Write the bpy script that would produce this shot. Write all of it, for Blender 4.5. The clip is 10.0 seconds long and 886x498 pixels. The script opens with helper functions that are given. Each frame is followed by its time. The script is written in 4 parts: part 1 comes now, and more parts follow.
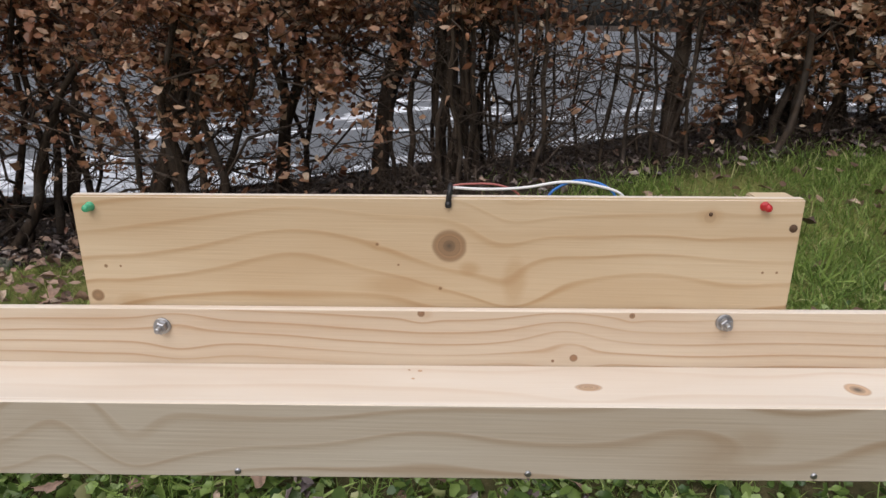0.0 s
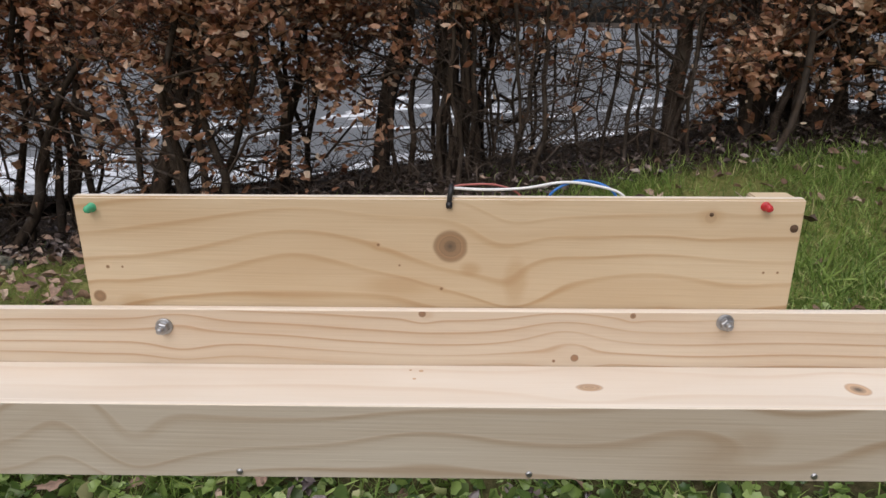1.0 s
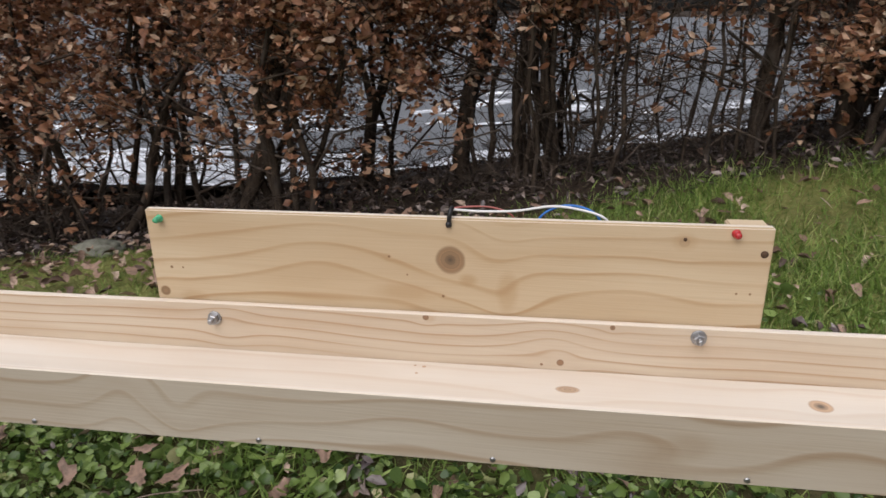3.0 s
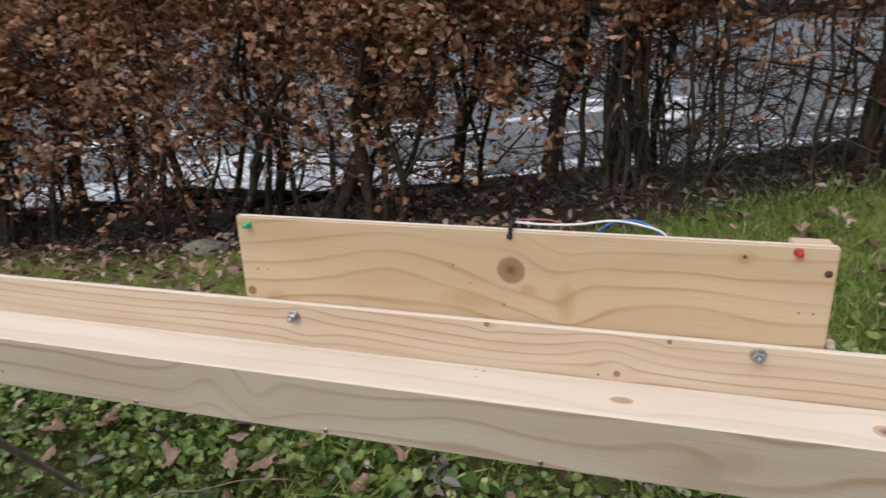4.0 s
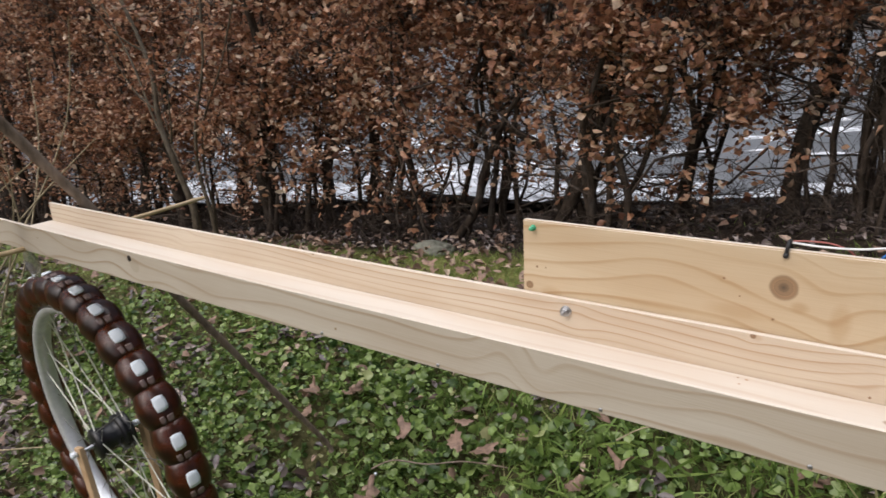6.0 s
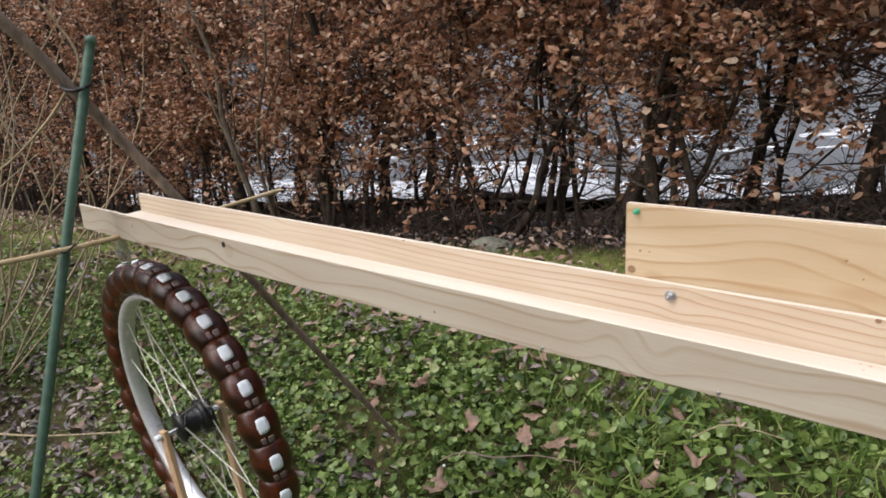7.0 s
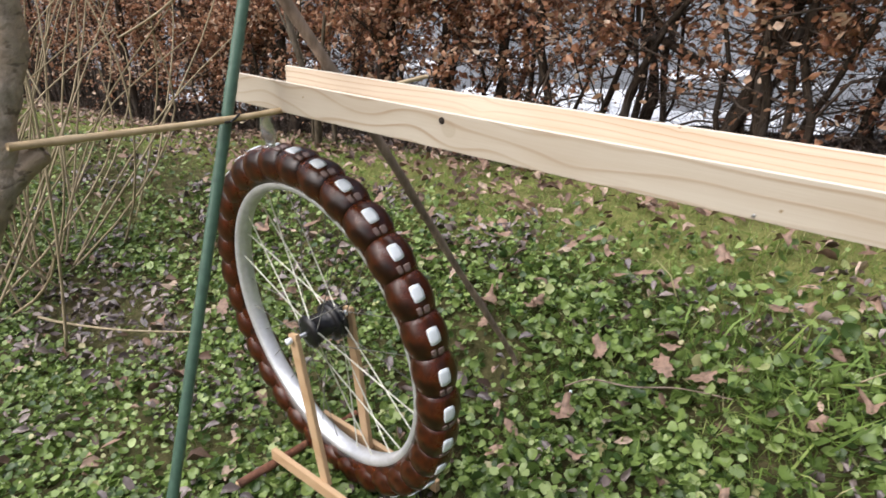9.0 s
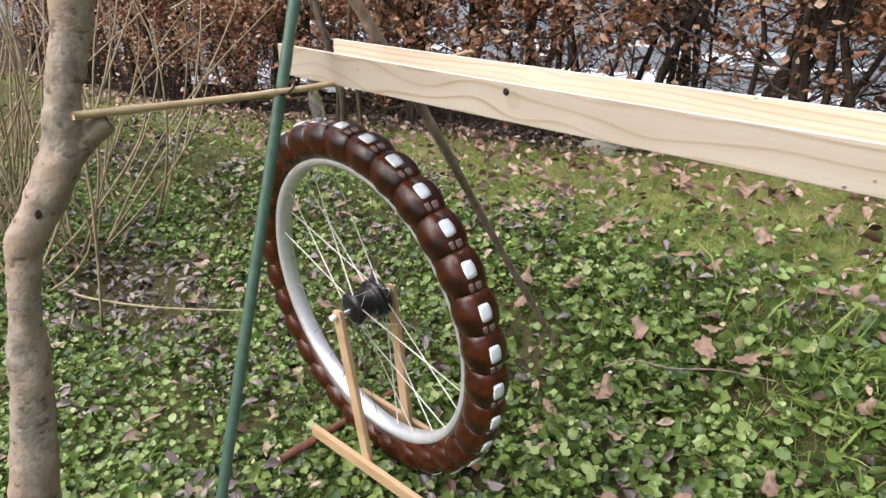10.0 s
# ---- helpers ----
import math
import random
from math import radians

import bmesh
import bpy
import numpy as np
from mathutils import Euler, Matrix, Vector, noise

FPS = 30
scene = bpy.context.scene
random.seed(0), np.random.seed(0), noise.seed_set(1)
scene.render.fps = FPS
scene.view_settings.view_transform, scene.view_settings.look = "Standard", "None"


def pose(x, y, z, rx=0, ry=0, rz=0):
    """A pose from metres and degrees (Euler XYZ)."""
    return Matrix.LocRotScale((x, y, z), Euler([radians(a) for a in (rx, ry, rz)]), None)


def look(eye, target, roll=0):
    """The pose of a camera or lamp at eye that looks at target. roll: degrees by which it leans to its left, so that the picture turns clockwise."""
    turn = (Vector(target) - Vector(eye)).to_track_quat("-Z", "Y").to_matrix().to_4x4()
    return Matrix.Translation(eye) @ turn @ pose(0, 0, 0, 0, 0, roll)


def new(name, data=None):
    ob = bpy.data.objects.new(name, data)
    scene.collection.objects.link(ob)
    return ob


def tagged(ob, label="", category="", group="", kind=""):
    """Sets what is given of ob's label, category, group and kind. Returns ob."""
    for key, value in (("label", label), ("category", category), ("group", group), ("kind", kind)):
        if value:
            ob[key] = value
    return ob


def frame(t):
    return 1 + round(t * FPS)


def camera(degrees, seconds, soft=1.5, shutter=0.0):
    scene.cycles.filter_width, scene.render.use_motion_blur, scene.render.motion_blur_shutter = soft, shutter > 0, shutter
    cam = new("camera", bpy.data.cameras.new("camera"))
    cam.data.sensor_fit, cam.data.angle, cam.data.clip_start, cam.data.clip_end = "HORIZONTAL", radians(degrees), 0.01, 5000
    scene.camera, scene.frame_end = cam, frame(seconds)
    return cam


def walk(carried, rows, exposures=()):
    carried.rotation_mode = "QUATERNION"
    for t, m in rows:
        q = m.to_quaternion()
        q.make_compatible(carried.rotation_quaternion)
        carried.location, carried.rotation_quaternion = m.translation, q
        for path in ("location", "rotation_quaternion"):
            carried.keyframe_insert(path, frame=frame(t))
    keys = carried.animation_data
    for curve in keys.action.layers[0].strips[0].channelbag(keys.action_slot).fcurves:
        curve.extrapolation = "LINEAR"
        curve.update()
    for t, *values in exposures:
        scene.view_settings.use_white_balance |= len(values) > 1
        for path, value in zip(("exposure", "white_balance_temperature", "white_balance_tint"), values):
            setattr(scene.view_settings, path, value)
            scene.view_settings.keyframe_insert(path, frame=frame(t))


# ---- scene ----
cam = camera(66.9, 10.0, soft=1.5, shutter=0.4)

PATH = [
    (0, (0.181, -0.287, 0.876), (0.177, 1.607, 0.232), 1.2),
    (0.5, (0.18, -0.286, 0.875), (0.174, 1.606, 0.225), 1.1),
    (1, (0.181, -0.287, 0.878), (0.174, 1.604, 0.227), 1.1),
    (1.5, (0.184, -0.288, 0.878), (0.16, 1.603, 0.225), 1.0),
    (2, (0.19, -0.288, 0.879), (0.135, 1.6, 0.222), 1.1),
    (2.5, (0.203, -0.301, 0.89), (0.057, 1.578, 0.219), 0.9),
    (2.7, (0.222, -0.319, 0.902), (0.02, 1.553, 0.228), 0.6),
    (4, (0.272, -0.356, 0.924), (-0.273, 1.454, 0.271), -1.1),
    (4.5, (0.274, -0.378, 0.932), (-0.476, 1.356, 0.275), -1.9),
    (5, (0.267, -0.396, 0.936), (-0.622, 1.274, 0.287), -2.5),
    (5.5, (0.254, -0.417, 0.941), (-0.741, 1.202, 0.318), -2.5),
    (5.7, (0.251, -0.434, 0.944), (-0.786, 1.162, 0.329), -2.3),
    (6.8, (0.219, -0.482, 0.934), (-0.963, 1.021, 0.349), -2.5),
    (7, (0.206, -0.491, 0.93), (-0.993, 0.994, 0.333), -2.9),
    (7.5, (0.157, -0.508, 0.914), (-1.055, 0.935, 0.247), -1.6),
    (8, (0.077, -0.525, 0.892), (-1.109, 0.912, 0.164), -0.8),
    (8.5, (-0.014, -0.544, 0.871), (-1.201, 0.89, 0.141), -0.4),
    (9, (-0.087, -0.573, 0.851), (-1.261, 0.832, 0.048), 0.7),
    (9.5, (-0.123, -0.594, 0.845), (-1.311, 0.784, 0.015), 0.3),
    (10, (-0.13, -0.606, 0.835), (-1.324, 0.758, -0.01), 0.6),
]
EXPOSURES = [(0, -0.06, 6230, 13), (2.5, -0.06, 6230, 13), (4.5, -0.03, 6230, 13), (5.5, 0.06, 6230, 13), (7, 0.34, 6230, 13), (8.5, 0.65, 6230, 13), (10, 0.92, 6230, 13)]
walk(cam, [(t, look(eye, target, roll)) for t, eye, target, roll in PATH], EXPOSURES)

# ---- world, sun ----
world = bpy.data.worlds.new("overcast")
scene.world = world
world.use_nodes = True
wt = world.node_tree
wt.nodes.clear()
sky = wt.nodes.new("ShaderNodeTexSky")
sky.sky_type, sky.sun_disc = "NISHITA", False
sky.sun_elevation, sky.sun_rotation = radians(38), radians(200)
sky.air_density, sky.dust_density, sky.ozone_density = 1.0, 6.0, 1.0
grey = wt.nodes.new("ShaderNodeHueSaturation")
grey.inputs["Saturation"].default_value = 0.55
bg = wt.nodes.new("ShaderNodeBackground")
bg.inputs["Strength"].default_value = 0.085
wo = wt.nodes.new("ShaderNodeOutputWorld")
wt.links.new(sky.outputs[0], grey.inputs["Color"])
wt.links.new(grey.outputs[0], bg.inputs["Color"])
wt.links.new(bg.outputs[0], wo.inputs[0])
sun = new("sun", bpy.data.lights.new("sun", "SUN"))
sun.data.energy, sun.data.angle, sun.data.color = 2.3, radians(75), (1.0, 0.975, 0.95)
sun.matrix_world = look((-0.8, -0.9, 6.0), (0, 0, 0))


# ---- materials ----
class Mat:
    """A node material in the making: short calls for the nodes that are used here."""

    def __init__(self, name, rough=0.7, spec=0.4):
        self.m = bpy.data.materials.new(name)
        self.m.use_nodes = True
        self.t = self.m.node_tree
        self.b = self.t.nodes["Principled BSDF"]
        self.b.inputs["Roughness"].default_value = rough
        self.b.inputs["Specular IOR Level"].default_value = spec

    def put(self, sock, v):
        if isinstance(v, bpy.types.NodeSocket):
            self.t.links.new(v, sock)
        elif isinstance(v, (tuple, list)) and len(v) == 3 and sock.type == "RGBA":
            sock.default_value = (*v, 1)
        else:
            sock.default_value = v

    def math(self, op, a, b=0.0, c=0.0):
        n = self.t.nodes.new("ShaderNodeMath")
        n.operation = op
        for i, v in enumerate((a, b, c)):
            self.put(n.inputs[i], v)
        return n.outputs[0]

    def coords(self, kind="Object", scale=(1, 1, 1), shift=(0, 0, 0)):
        n = self.t.nodes.new("ShaderNodeTexCoord")
        mp = self.t.nodes.new("ShaderNodeMapping")
        self.t.links.new(n.outputs[kind], mp.inputs[0])
        mp.inputs["Location"].default_value, mp.inputs["Scale"].default_value = shift, scale
        return mp.outputs[0]

    def noise(self, vec, scale, detail=3.0, rough=0.55):
        n = self.t.nodes.new("ShaderNodeTexNoise")
        self.put(n.inputs["Vector"], vec)
        n.inputs["Scale"].default_value, n.inputs["Detail"].default_value, n.inputs["Roughness"].default_value = scale, detail, rough
        return n.outputs[0]

    def ramp(self, fac, *stops):
        n = self.t.nodes.new("ShaderNodeValToRGB")
        self.put(n.inputs[0], fac)
        e = n.color_ramp.elements
        while len(e) < len(stops):
            e.new(0.5)
        for el, (p, c) in zip(e, stops):
            el.position = p
            el.color = (*c, 1) if isinstance(c, (tuple, list)) else (c, c, c, 1)
        return n.outputs[0]

    def mix(self, fac, a, b, how="MIX"):
        n = self.t.nodes.new("ShaderNodeMix")
        n.data_type, n.blend_type = "RGBA", how
        self.put(n.inputs[0], fac)
        self.put(n.inputs[6], a)
        self.put(n.inputs[7], b)
        return n.outputs[2]

    def color(self, v):
        self.put(self.b.inputs["Base Color"], v)
        return self

    def bump(self, h, strength=0.3, dist=0.002):
        n = self.t.nodes.new("ShaderNodeBump")
        n.inputs["Strength"].default_value, n.inputs["Distance"].default_value = strength, dist
        self.put(n.inputs["Height"], h)
        self.t.links.new(n.outputs[0], self.b.inputs["Normal"])
        return self

    def island(self):
        return self.t.nodes.new("ShaderNodeNewGeometry").outputs["Random Per Island"]


def wood(name, plane, pale, dark, freq, sway=0.012, knots=(), seed=0.0, contrast=0.55, rough=0.62, stain=(0.55, 0.33, 0.15), bows=(), flames=()):
    """Planed softwood: late-wood lines along x that part round the knots. plane: 'z' or 'y', the axis across the grain."""
    w = Mat(name, rough, 0.3)
    sep = w.t.nodes.new("ShaderNodeSeparateXYZ")
    w.t.links.new(w.coords(), sep.inputs[0])
    u, v = sep.outputs["X"], sep.outputs["Z" if plane == "z" else "Y"]
    n1 = w.noise(w.coords(scale=(3.0, 8, 8), shift=(seed, seed * 3, 0)), 1.0, 2.0)
    n2 = w.noise(w.coords(scale=(9, 40, 40), shift=(seed, 5, 1)), 1.0, 2.0)
    vv = w.math("MULTIPLY_ADD", w.math("SUBTRACT", n1, 0.5), sway * 2, v)
    vv = w.math("MULTIPLY_ADD", w.math("SUBTRACT", n2, 0.5), 0.0011 + sway * 0.12, vv)
    for bu, bw, rise in bows:
        q = w.math("DIVIDE", w.math("SUBTRACT", u, bu), bw)
        vv = w.math("MULTIPLY_ADD", w.math("EXPONENT", w.math("MULTIPLY", w.math("MULTIPLY", q, q), -1.0)), -rise, vv)
    masks = []
    for ku, kv, kr, kind in knots:
        du, dv = w.math("SUBTRACT", u, ku), w.math("SUBTRACT", v, kv)
        a, b = w.math("DIVIDE", du, kr * 3.6), w.math("DIVIDE", dv, kr * 2.6)
        d2 = w.math("ADD", w.math("MULTIPLY", a, a), w.math("MULTIPLY", b, b))
        g = w.math("EXPONENT", w.math("MULTIPLY", d2, -1.0))
        vv = w.math("SUBTRACT", vv, w.math("MULTIPLY", w.math("MULTIPLY", dv, g), 0.72))
        squash = 0.55 if kind == "flat" else 1.0
        rr = w.math("SQRT", w.math("ADD", w.math("MULTIPLY", du, du), w.math("MULTIPLY", w.math("DIVIDE", dv, squash), w.math("DIVIDE", dv, squash))))
        rr = w.math("ADD", rr, w.math("MULTIPLY", w.math("SUBTRACT", n2, 0.5), kr * 0.7))
        if kind != "bend":
            masks.append((rr, kr, kind))
    ring = w.math("FRACT", w.math("MULTIPLY", vv, freq))
    late = w.ramp(ring, (0.0, 0.0), (0.5, 0.0), (0.74, 0.2), (0.88, 1.0), (0.94, 0.85), (1.0, 0.0))
    broad = w.ramp(w.math("FRACT", w.math("MULTIPLY_ADD", vv, freq * 0.37, seed)), (0.0, 0.0), (0.45, 0.0), (0.8, 0.17), (1.0, 0.0))
    fade = w.ramp(w.noise(w.coords(scale=(3, 30, 30), shift=(seed + 2, 0, 0)), 1.0, 2.0), (0.3, 0.12), (0.62, 1.0))
    fine = w.noise(w.coords(scale=(14, 700, 700), shift=(0, seed, 0)), 1.0, 2.0)
    blot = w.noise(w.coords(scale=(4, 14, 14), shift=(seed + 9, 0, 4)), 1.0, 3.0)
    col = w.mix(w.math("MULTIPLY", w.math("MULTIPLY", late, fade), contrast), pale, dark)
    col = w.mix(broad, col, dark)
    for fu, fv, fru, frv, amount in flames:
        a, b = w.math("DIVIDE", w.math("SUBTRACT", u, fu), fru), w.math("DIVIDE", w.math("SUBTRACT", v, fv), frv)
        d = w.math("SQRT", w.math("ADD", w.math("MULTIPLY", a, a), w.math("MULTIPLY", b, b)))
        d = w.math("MULTIPLY_ADD", w.math("SUBTRACT", n1, 0.5), 1.6, w.math("MULTIPLY_ADD", w.math("SUBTRACT", n2, 0.5), 0.7, d))
        col = w.mix(w.ramp(d, (0.0, amount), (0.45, amount * 0.9), (1.0, 0.0)), col, dark)
    col = w.mix(w.math("MULTIPLY", w.ramp(blot, (0.45, 0.0), (0.75, 1.0)), 0.35), col, dark)
    col = w.mix(w.ramp(fine, (0.35, 0.09), (0.6, 0.0)), col, dark)
    for rr, kr, kind in masks:
        body = w.ramp(w.math("DIVIDE", rr, kr), (0.0, 1.0), (0.74, 0.95), (0.86, 0.75), (1.0, 0.0))
        rings = w.math("ADD", w.math("MULTIPLY", w.math("FRACT", w.math("MULTIPLY", rr, 300.0)), 0.4), w.math("MULTIPLY", n2, 0.8))
        kc = w.mix(w.ramp(rings, (0.35, 0.0), (0.8, 0.9)), stain, tuple(c * 0.55 for c in stain))
        if kind == "dark":
            kc = w.mix(w.ramp(w.math("DIVIDE", rr, kr), (0.0, 1.0), (0.5, 0.0)), kc, (0.05, 0.03, 0.02))
        col = w.mix(w.math("MULTIPLY", body, 0.2 if kind == "pale" else 0.85), col, kc)
    w.color(col)
    w.bump(w.math("ADD", fine, w.math("MULTIPLY", late, 0.5)), 0.25, 0.0006)
    return w.m


m_board = wood("pine_board_face", "z", (0.625, 0.505, 0.345), (0.42, 0.262, 0.125), 62, 0.016,
               [(0.184, 0.742, 0.0112, "dark"), (0.232, 0.722, 0.009, "bend"), (0.085, 0.712, 0.013, "bend"), (0.31, 0.7, 0.012, "bend"), (0.155, 0.7, 0.008, "bend"), (-0.043, 0.703, 0.0045, "knot"), (0.345, 0.7645, 0.0042, "pale"), (-0.035, 0.7235, 0.0013, "dark"), (-0.0256, 0.7237, 0.0009, "dark"), (0.3835, 0.7285, 0.001, "dark"), (0.3925, 0.7287, 0.001, "dark"), (0.1386, 0.742, 0.0011, "dark"), (0.179, 0.713, 0.0013, "dark"), (0.152, 0.7285, 0.0008, "dark")], 1.7, 0.75, stain=(0.30, 0.17, 0.085),
               bows=((0.1, 0.11, 0.018), (0.222, 0.022, -0.009), (0.31, 0.09, 0.006), (0.43, 0.05, 0.01)),
               flames=((0.15, 0.714, 0.032, 0.011, 0.42), (0.226, 0.718, 0.008, 0.02, 0.4), (0.197, 0.727, 0.0085, 0.006, 0.5), (-0.02, 0.699, 0.013, 0.007, 0.4), (0.345, 0.765, 0.009, 0.007, 0.3)))
m_back = wood("pine_channel_back", "z", (0.66, 0.57, 0.45), (0.43, 0.27, 0.15), 125, 0.011,
              [(0.167, 0.6985, 0.0028, "knot"), (0.267, 0.669, 0.0028, "knot"), (0.01, 0.68, 0.006, "bend"), (0.26, 0.673, 0.007, "bend"), (-0.6, 0.68, 0.007, "bend"), (0.302, 0.7, 0.0022, "dark"), (-0.339, 0.692, 0.002, "dark"), (0.2535, 0.6665, 0.0012, "dark")], 4.1, 0.72, bows=((0.0, 0.12, 0.004), (0.26, 0.05, 0.004), (-0.5, 0.2, 0.005)), flames=((-0.05, 0.69, 0.05, 0.008, 0.2), (0.17, 0.698, 0.007, 0.005, 0.4)), stain=(0.3, 0.15, 0.07))
# greyer and darker than its fellows: the upright face's shade is in the colour
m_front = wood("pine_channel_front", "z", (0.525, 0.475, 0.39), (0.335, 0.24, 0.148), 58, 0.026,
               [(-0.206, 0.662, 0.0016, "dark"), (-0.814, 0.674, 0.0016, "dark"), (-0.56, 0.672, 0.012, "pale"), (0.03, 0.686, 0.012, "bend"), (0.31, 0.668, 0.011, "bend"), (-0.4, 0.68, 0.012, "bend"), (-0.8, 0.665, 0.012, "bend"), (0.17, 0.66, 0.009, "bend")], 7.3, 0.78, bows=((-0.012, 0.022, 0.014), (0.026, 0.016, -0.006), (0.2, 0.1, 0.006), (0.42, 0.05, 0.012), (-0.3, 0.1, 0.006), (-0.62, 0.05, 0.012), (-0.9, 0.05, 0.014)), flames=((-0.44, 0.689, 0.034, 0.0045, 0.5), (0.338, 0.678, 0.016, 0.012, 0.34)), stain=(0.34, 0.24, 0.12))
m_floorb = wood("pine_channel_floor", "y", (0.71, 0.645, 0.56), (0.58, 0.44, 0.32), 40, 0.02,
                [(0.272, 0.079, 0.0095, "flat"), (0.437, 0.078, 0.007, "dark"), (0.16, 0.099, 0.0011, "dark"), (0.167, 0.098, 0.0016, "knot"), (0.163, 0.088, 0.0012, "knot"), (-0.47, 0.06, 0.004, "knot")], 9.9, 0.4, flames=((0.1, 0.085, 0.05, 0.012, 0.16), (-0.1, 0.09, 0.06, 0.01, 0.16), (0.3, 0.088, 0.05, 0.02, 0.12)), stain=(0.52, 0.33, 0.19))
# the boards' pine again, lightened by the sky light on upward edges
m_edge = wood("pine_skylit_edge", "y", (0.76, 0.69, 0.6), (0.58, 0.44, 0.3), 300, 0.004, (), 5.5, 0.4)
m_batten = wood("pine_batten", "y", (0.56, 0.39, 0.235), (0.4, 0.24, 0.12), 120, 0.01, (), 3.3, 0.5)


def bark(name, a, b, scale=40.0, stretch=0.3):
    k = Mat(name, 0.85, 0.2)
    n = k.noise(k.coords(scale=(1, 1, stretch)), scale, 5.0, 0.65)
    big = k.noise(k.coords(shift=(3, 1, 0)), scale * 0.18, 2.0)
    col = k.mix(k.ramp(n, (0.35, 0.0), (0.65, 1.0)), a, b)
    col = k.mix(k.ramp(big, (0.5, 0.0), (0.7, 0.45)), col, tuple(0.6 * x + 0.06 for x in b))
    k.color(col).bump(n, 0.6, 0.004)
    return k.m


m_stem = bark("beech_bark", (0.02, 0.015, 0.011), (0.07, 0.051, 0.037), 60)
m_twig = bark("twig_bark", (0.038, 0.029, 0.023), (0.115, 0.086, 0.067), 90)
k = Mat("willow_bark", 0.85, 0.2)
n_a, n_b = k.noise(k.coords(scale=(1, 1, 0.8)), 55.0, 6.0, 0.7), k.noise(k.coords(shift=(3, 1, 0)), 16.0, 3.0)
n_c = k.noise(k.coords(scale=(1, 1, 1.5), shift=(0, 2, 5)), 55.0, 3.0)
col = k.mix(k.ramp(n_a, (0.34, 0.0), (0.6, 1.0)), (0.19, 0.155, 0.12), (0.41, 0.35, 0.285))
col = k.mix(k.ramp(n_b, (0.42, 0.0), (0.6, 0.75)), col, (0.35, 0.265, 0.19))
col = k.mix(k.ramp(n_b, (0.3, 0.5), (0.42, 0.0)), col, (0.2, 0.19, 0.155))
col = k.mix(k.ramp(n_c, (0.6, 0.0), (0.66, 0.7)), col, (0.09, 0.07, 0.05))
m_willow = k.color(col).bump(k.math("SUBTRACT", n_a, n_c), 0.8, 0.004).m
m_whip = bark("willow_shoot_bark", (0.26, 0.21, 0.13), (0.46, 0.38, 0.25), 80, 0.2)
m_branch = bark("branch_bark", (0.13, 0.1, 0.075), (0.3, 0.23, 0.18), 70, 0.3)
m_sapling = bark("sapling_bark", (0.05, 0.04, 0.028), (0.15, 0.12, 0.085), 60, 0.3)
m_redstick = bark("red_brown_bark", (0.1, 0.04, 0.025), (0.22, 0.1, 0.06), 70, 0.5)
m_stake = bark("bamboo_skin", (0.48, 0.35, 0.2), (0.64, 0.5, 0.32), 40, 0.2)


def leafy(name, stops, rough=0.6, spec=0.3, trans=0.0, spot=0.25, grain=160.0):
    k = Mat(name, rough, spec)
    col = k.ramp(k.island(), *stops)
    n = k.noise(k.coords(), grain, 3.0)
    col = k.mix(k.ramp(n, (0.4, 0.0), (0.75, spot)), col, (0.05, 0.035, 0.02))
    k.color(col).bump(n, 0.3, 0.001)
    if trans:
        tr = k.t.nodes.new("ShaderNodeBsdfTranslucent")
        k.put(tr.inputs[0], col)
        mx = k.t.nodes.new("ShaderNodeMixShader")
        mx.inputs[0].default_value = trans
        k.t.links.new(k.b.outputs[0], mx.inputs[1])
        k.t.links.new(tr.outputs[0], mx.inputs[2])
        k.t.links.new(mx.outputs[0], k.t.nodes["Material Output"].inputs[0])
    return k.m


m_beech = leafy("dead_beech_leaf", ((0.0, (0.11, 0.047, 0.03)), (0.25, (0.29, 0.125, 0.067)), (0.55, (0.51, 0.255, 0.14)), (0.82, (0.66, 0.41, 0.26)), (1.0, (0.82, 0.66, 0.5))), 0.4, 0.5, 0.4, 0.5, 70.0)
m_cover = leafy("green_cover_leaf", ((0.0, (0.045, 0.09, 0.025)), (0.4, (0.145, 0.22, 0.05)), (0.8, (0.26, 0.36, 0.1)), (0.95, (0.4, 0.5, 0.2)), (1.0, (0.52, 0.46, 0.25))), 0.3, 0.5, 0.3, 0.12)
m_grass = leafy("grass_blade", ((0.0, (0.08, 0.14, 0.025)), (0.6, (0.19, 0.29, 0.06)), (0.9, (0.34, 0.44, 0.12)), (1.0, (0.52, 0.47, 0.25))), 0.5, 0.3, 0.25, 0.1)
m_litter = leafy("fallen_leaf", ((0.0, (0.07, 0.045, 0.035)), (0.35, (0.19, 0.115, 0.08)), (0.7, (0.4, 0.265, 0.195)), (1.0, (0.58, 0.45, 0.35))), 0.55, 0.4, 0.1, 0.7, 75.0)
m_wet = leafy("wet_dead_leaf", ((0.0, (0.07, 0.055, 0.055)), (0.6, (0.15, 0.12, 0.112)), (1.0, (0.33, 0.265, 0.235))), 0.24, 0.6, 0.0)

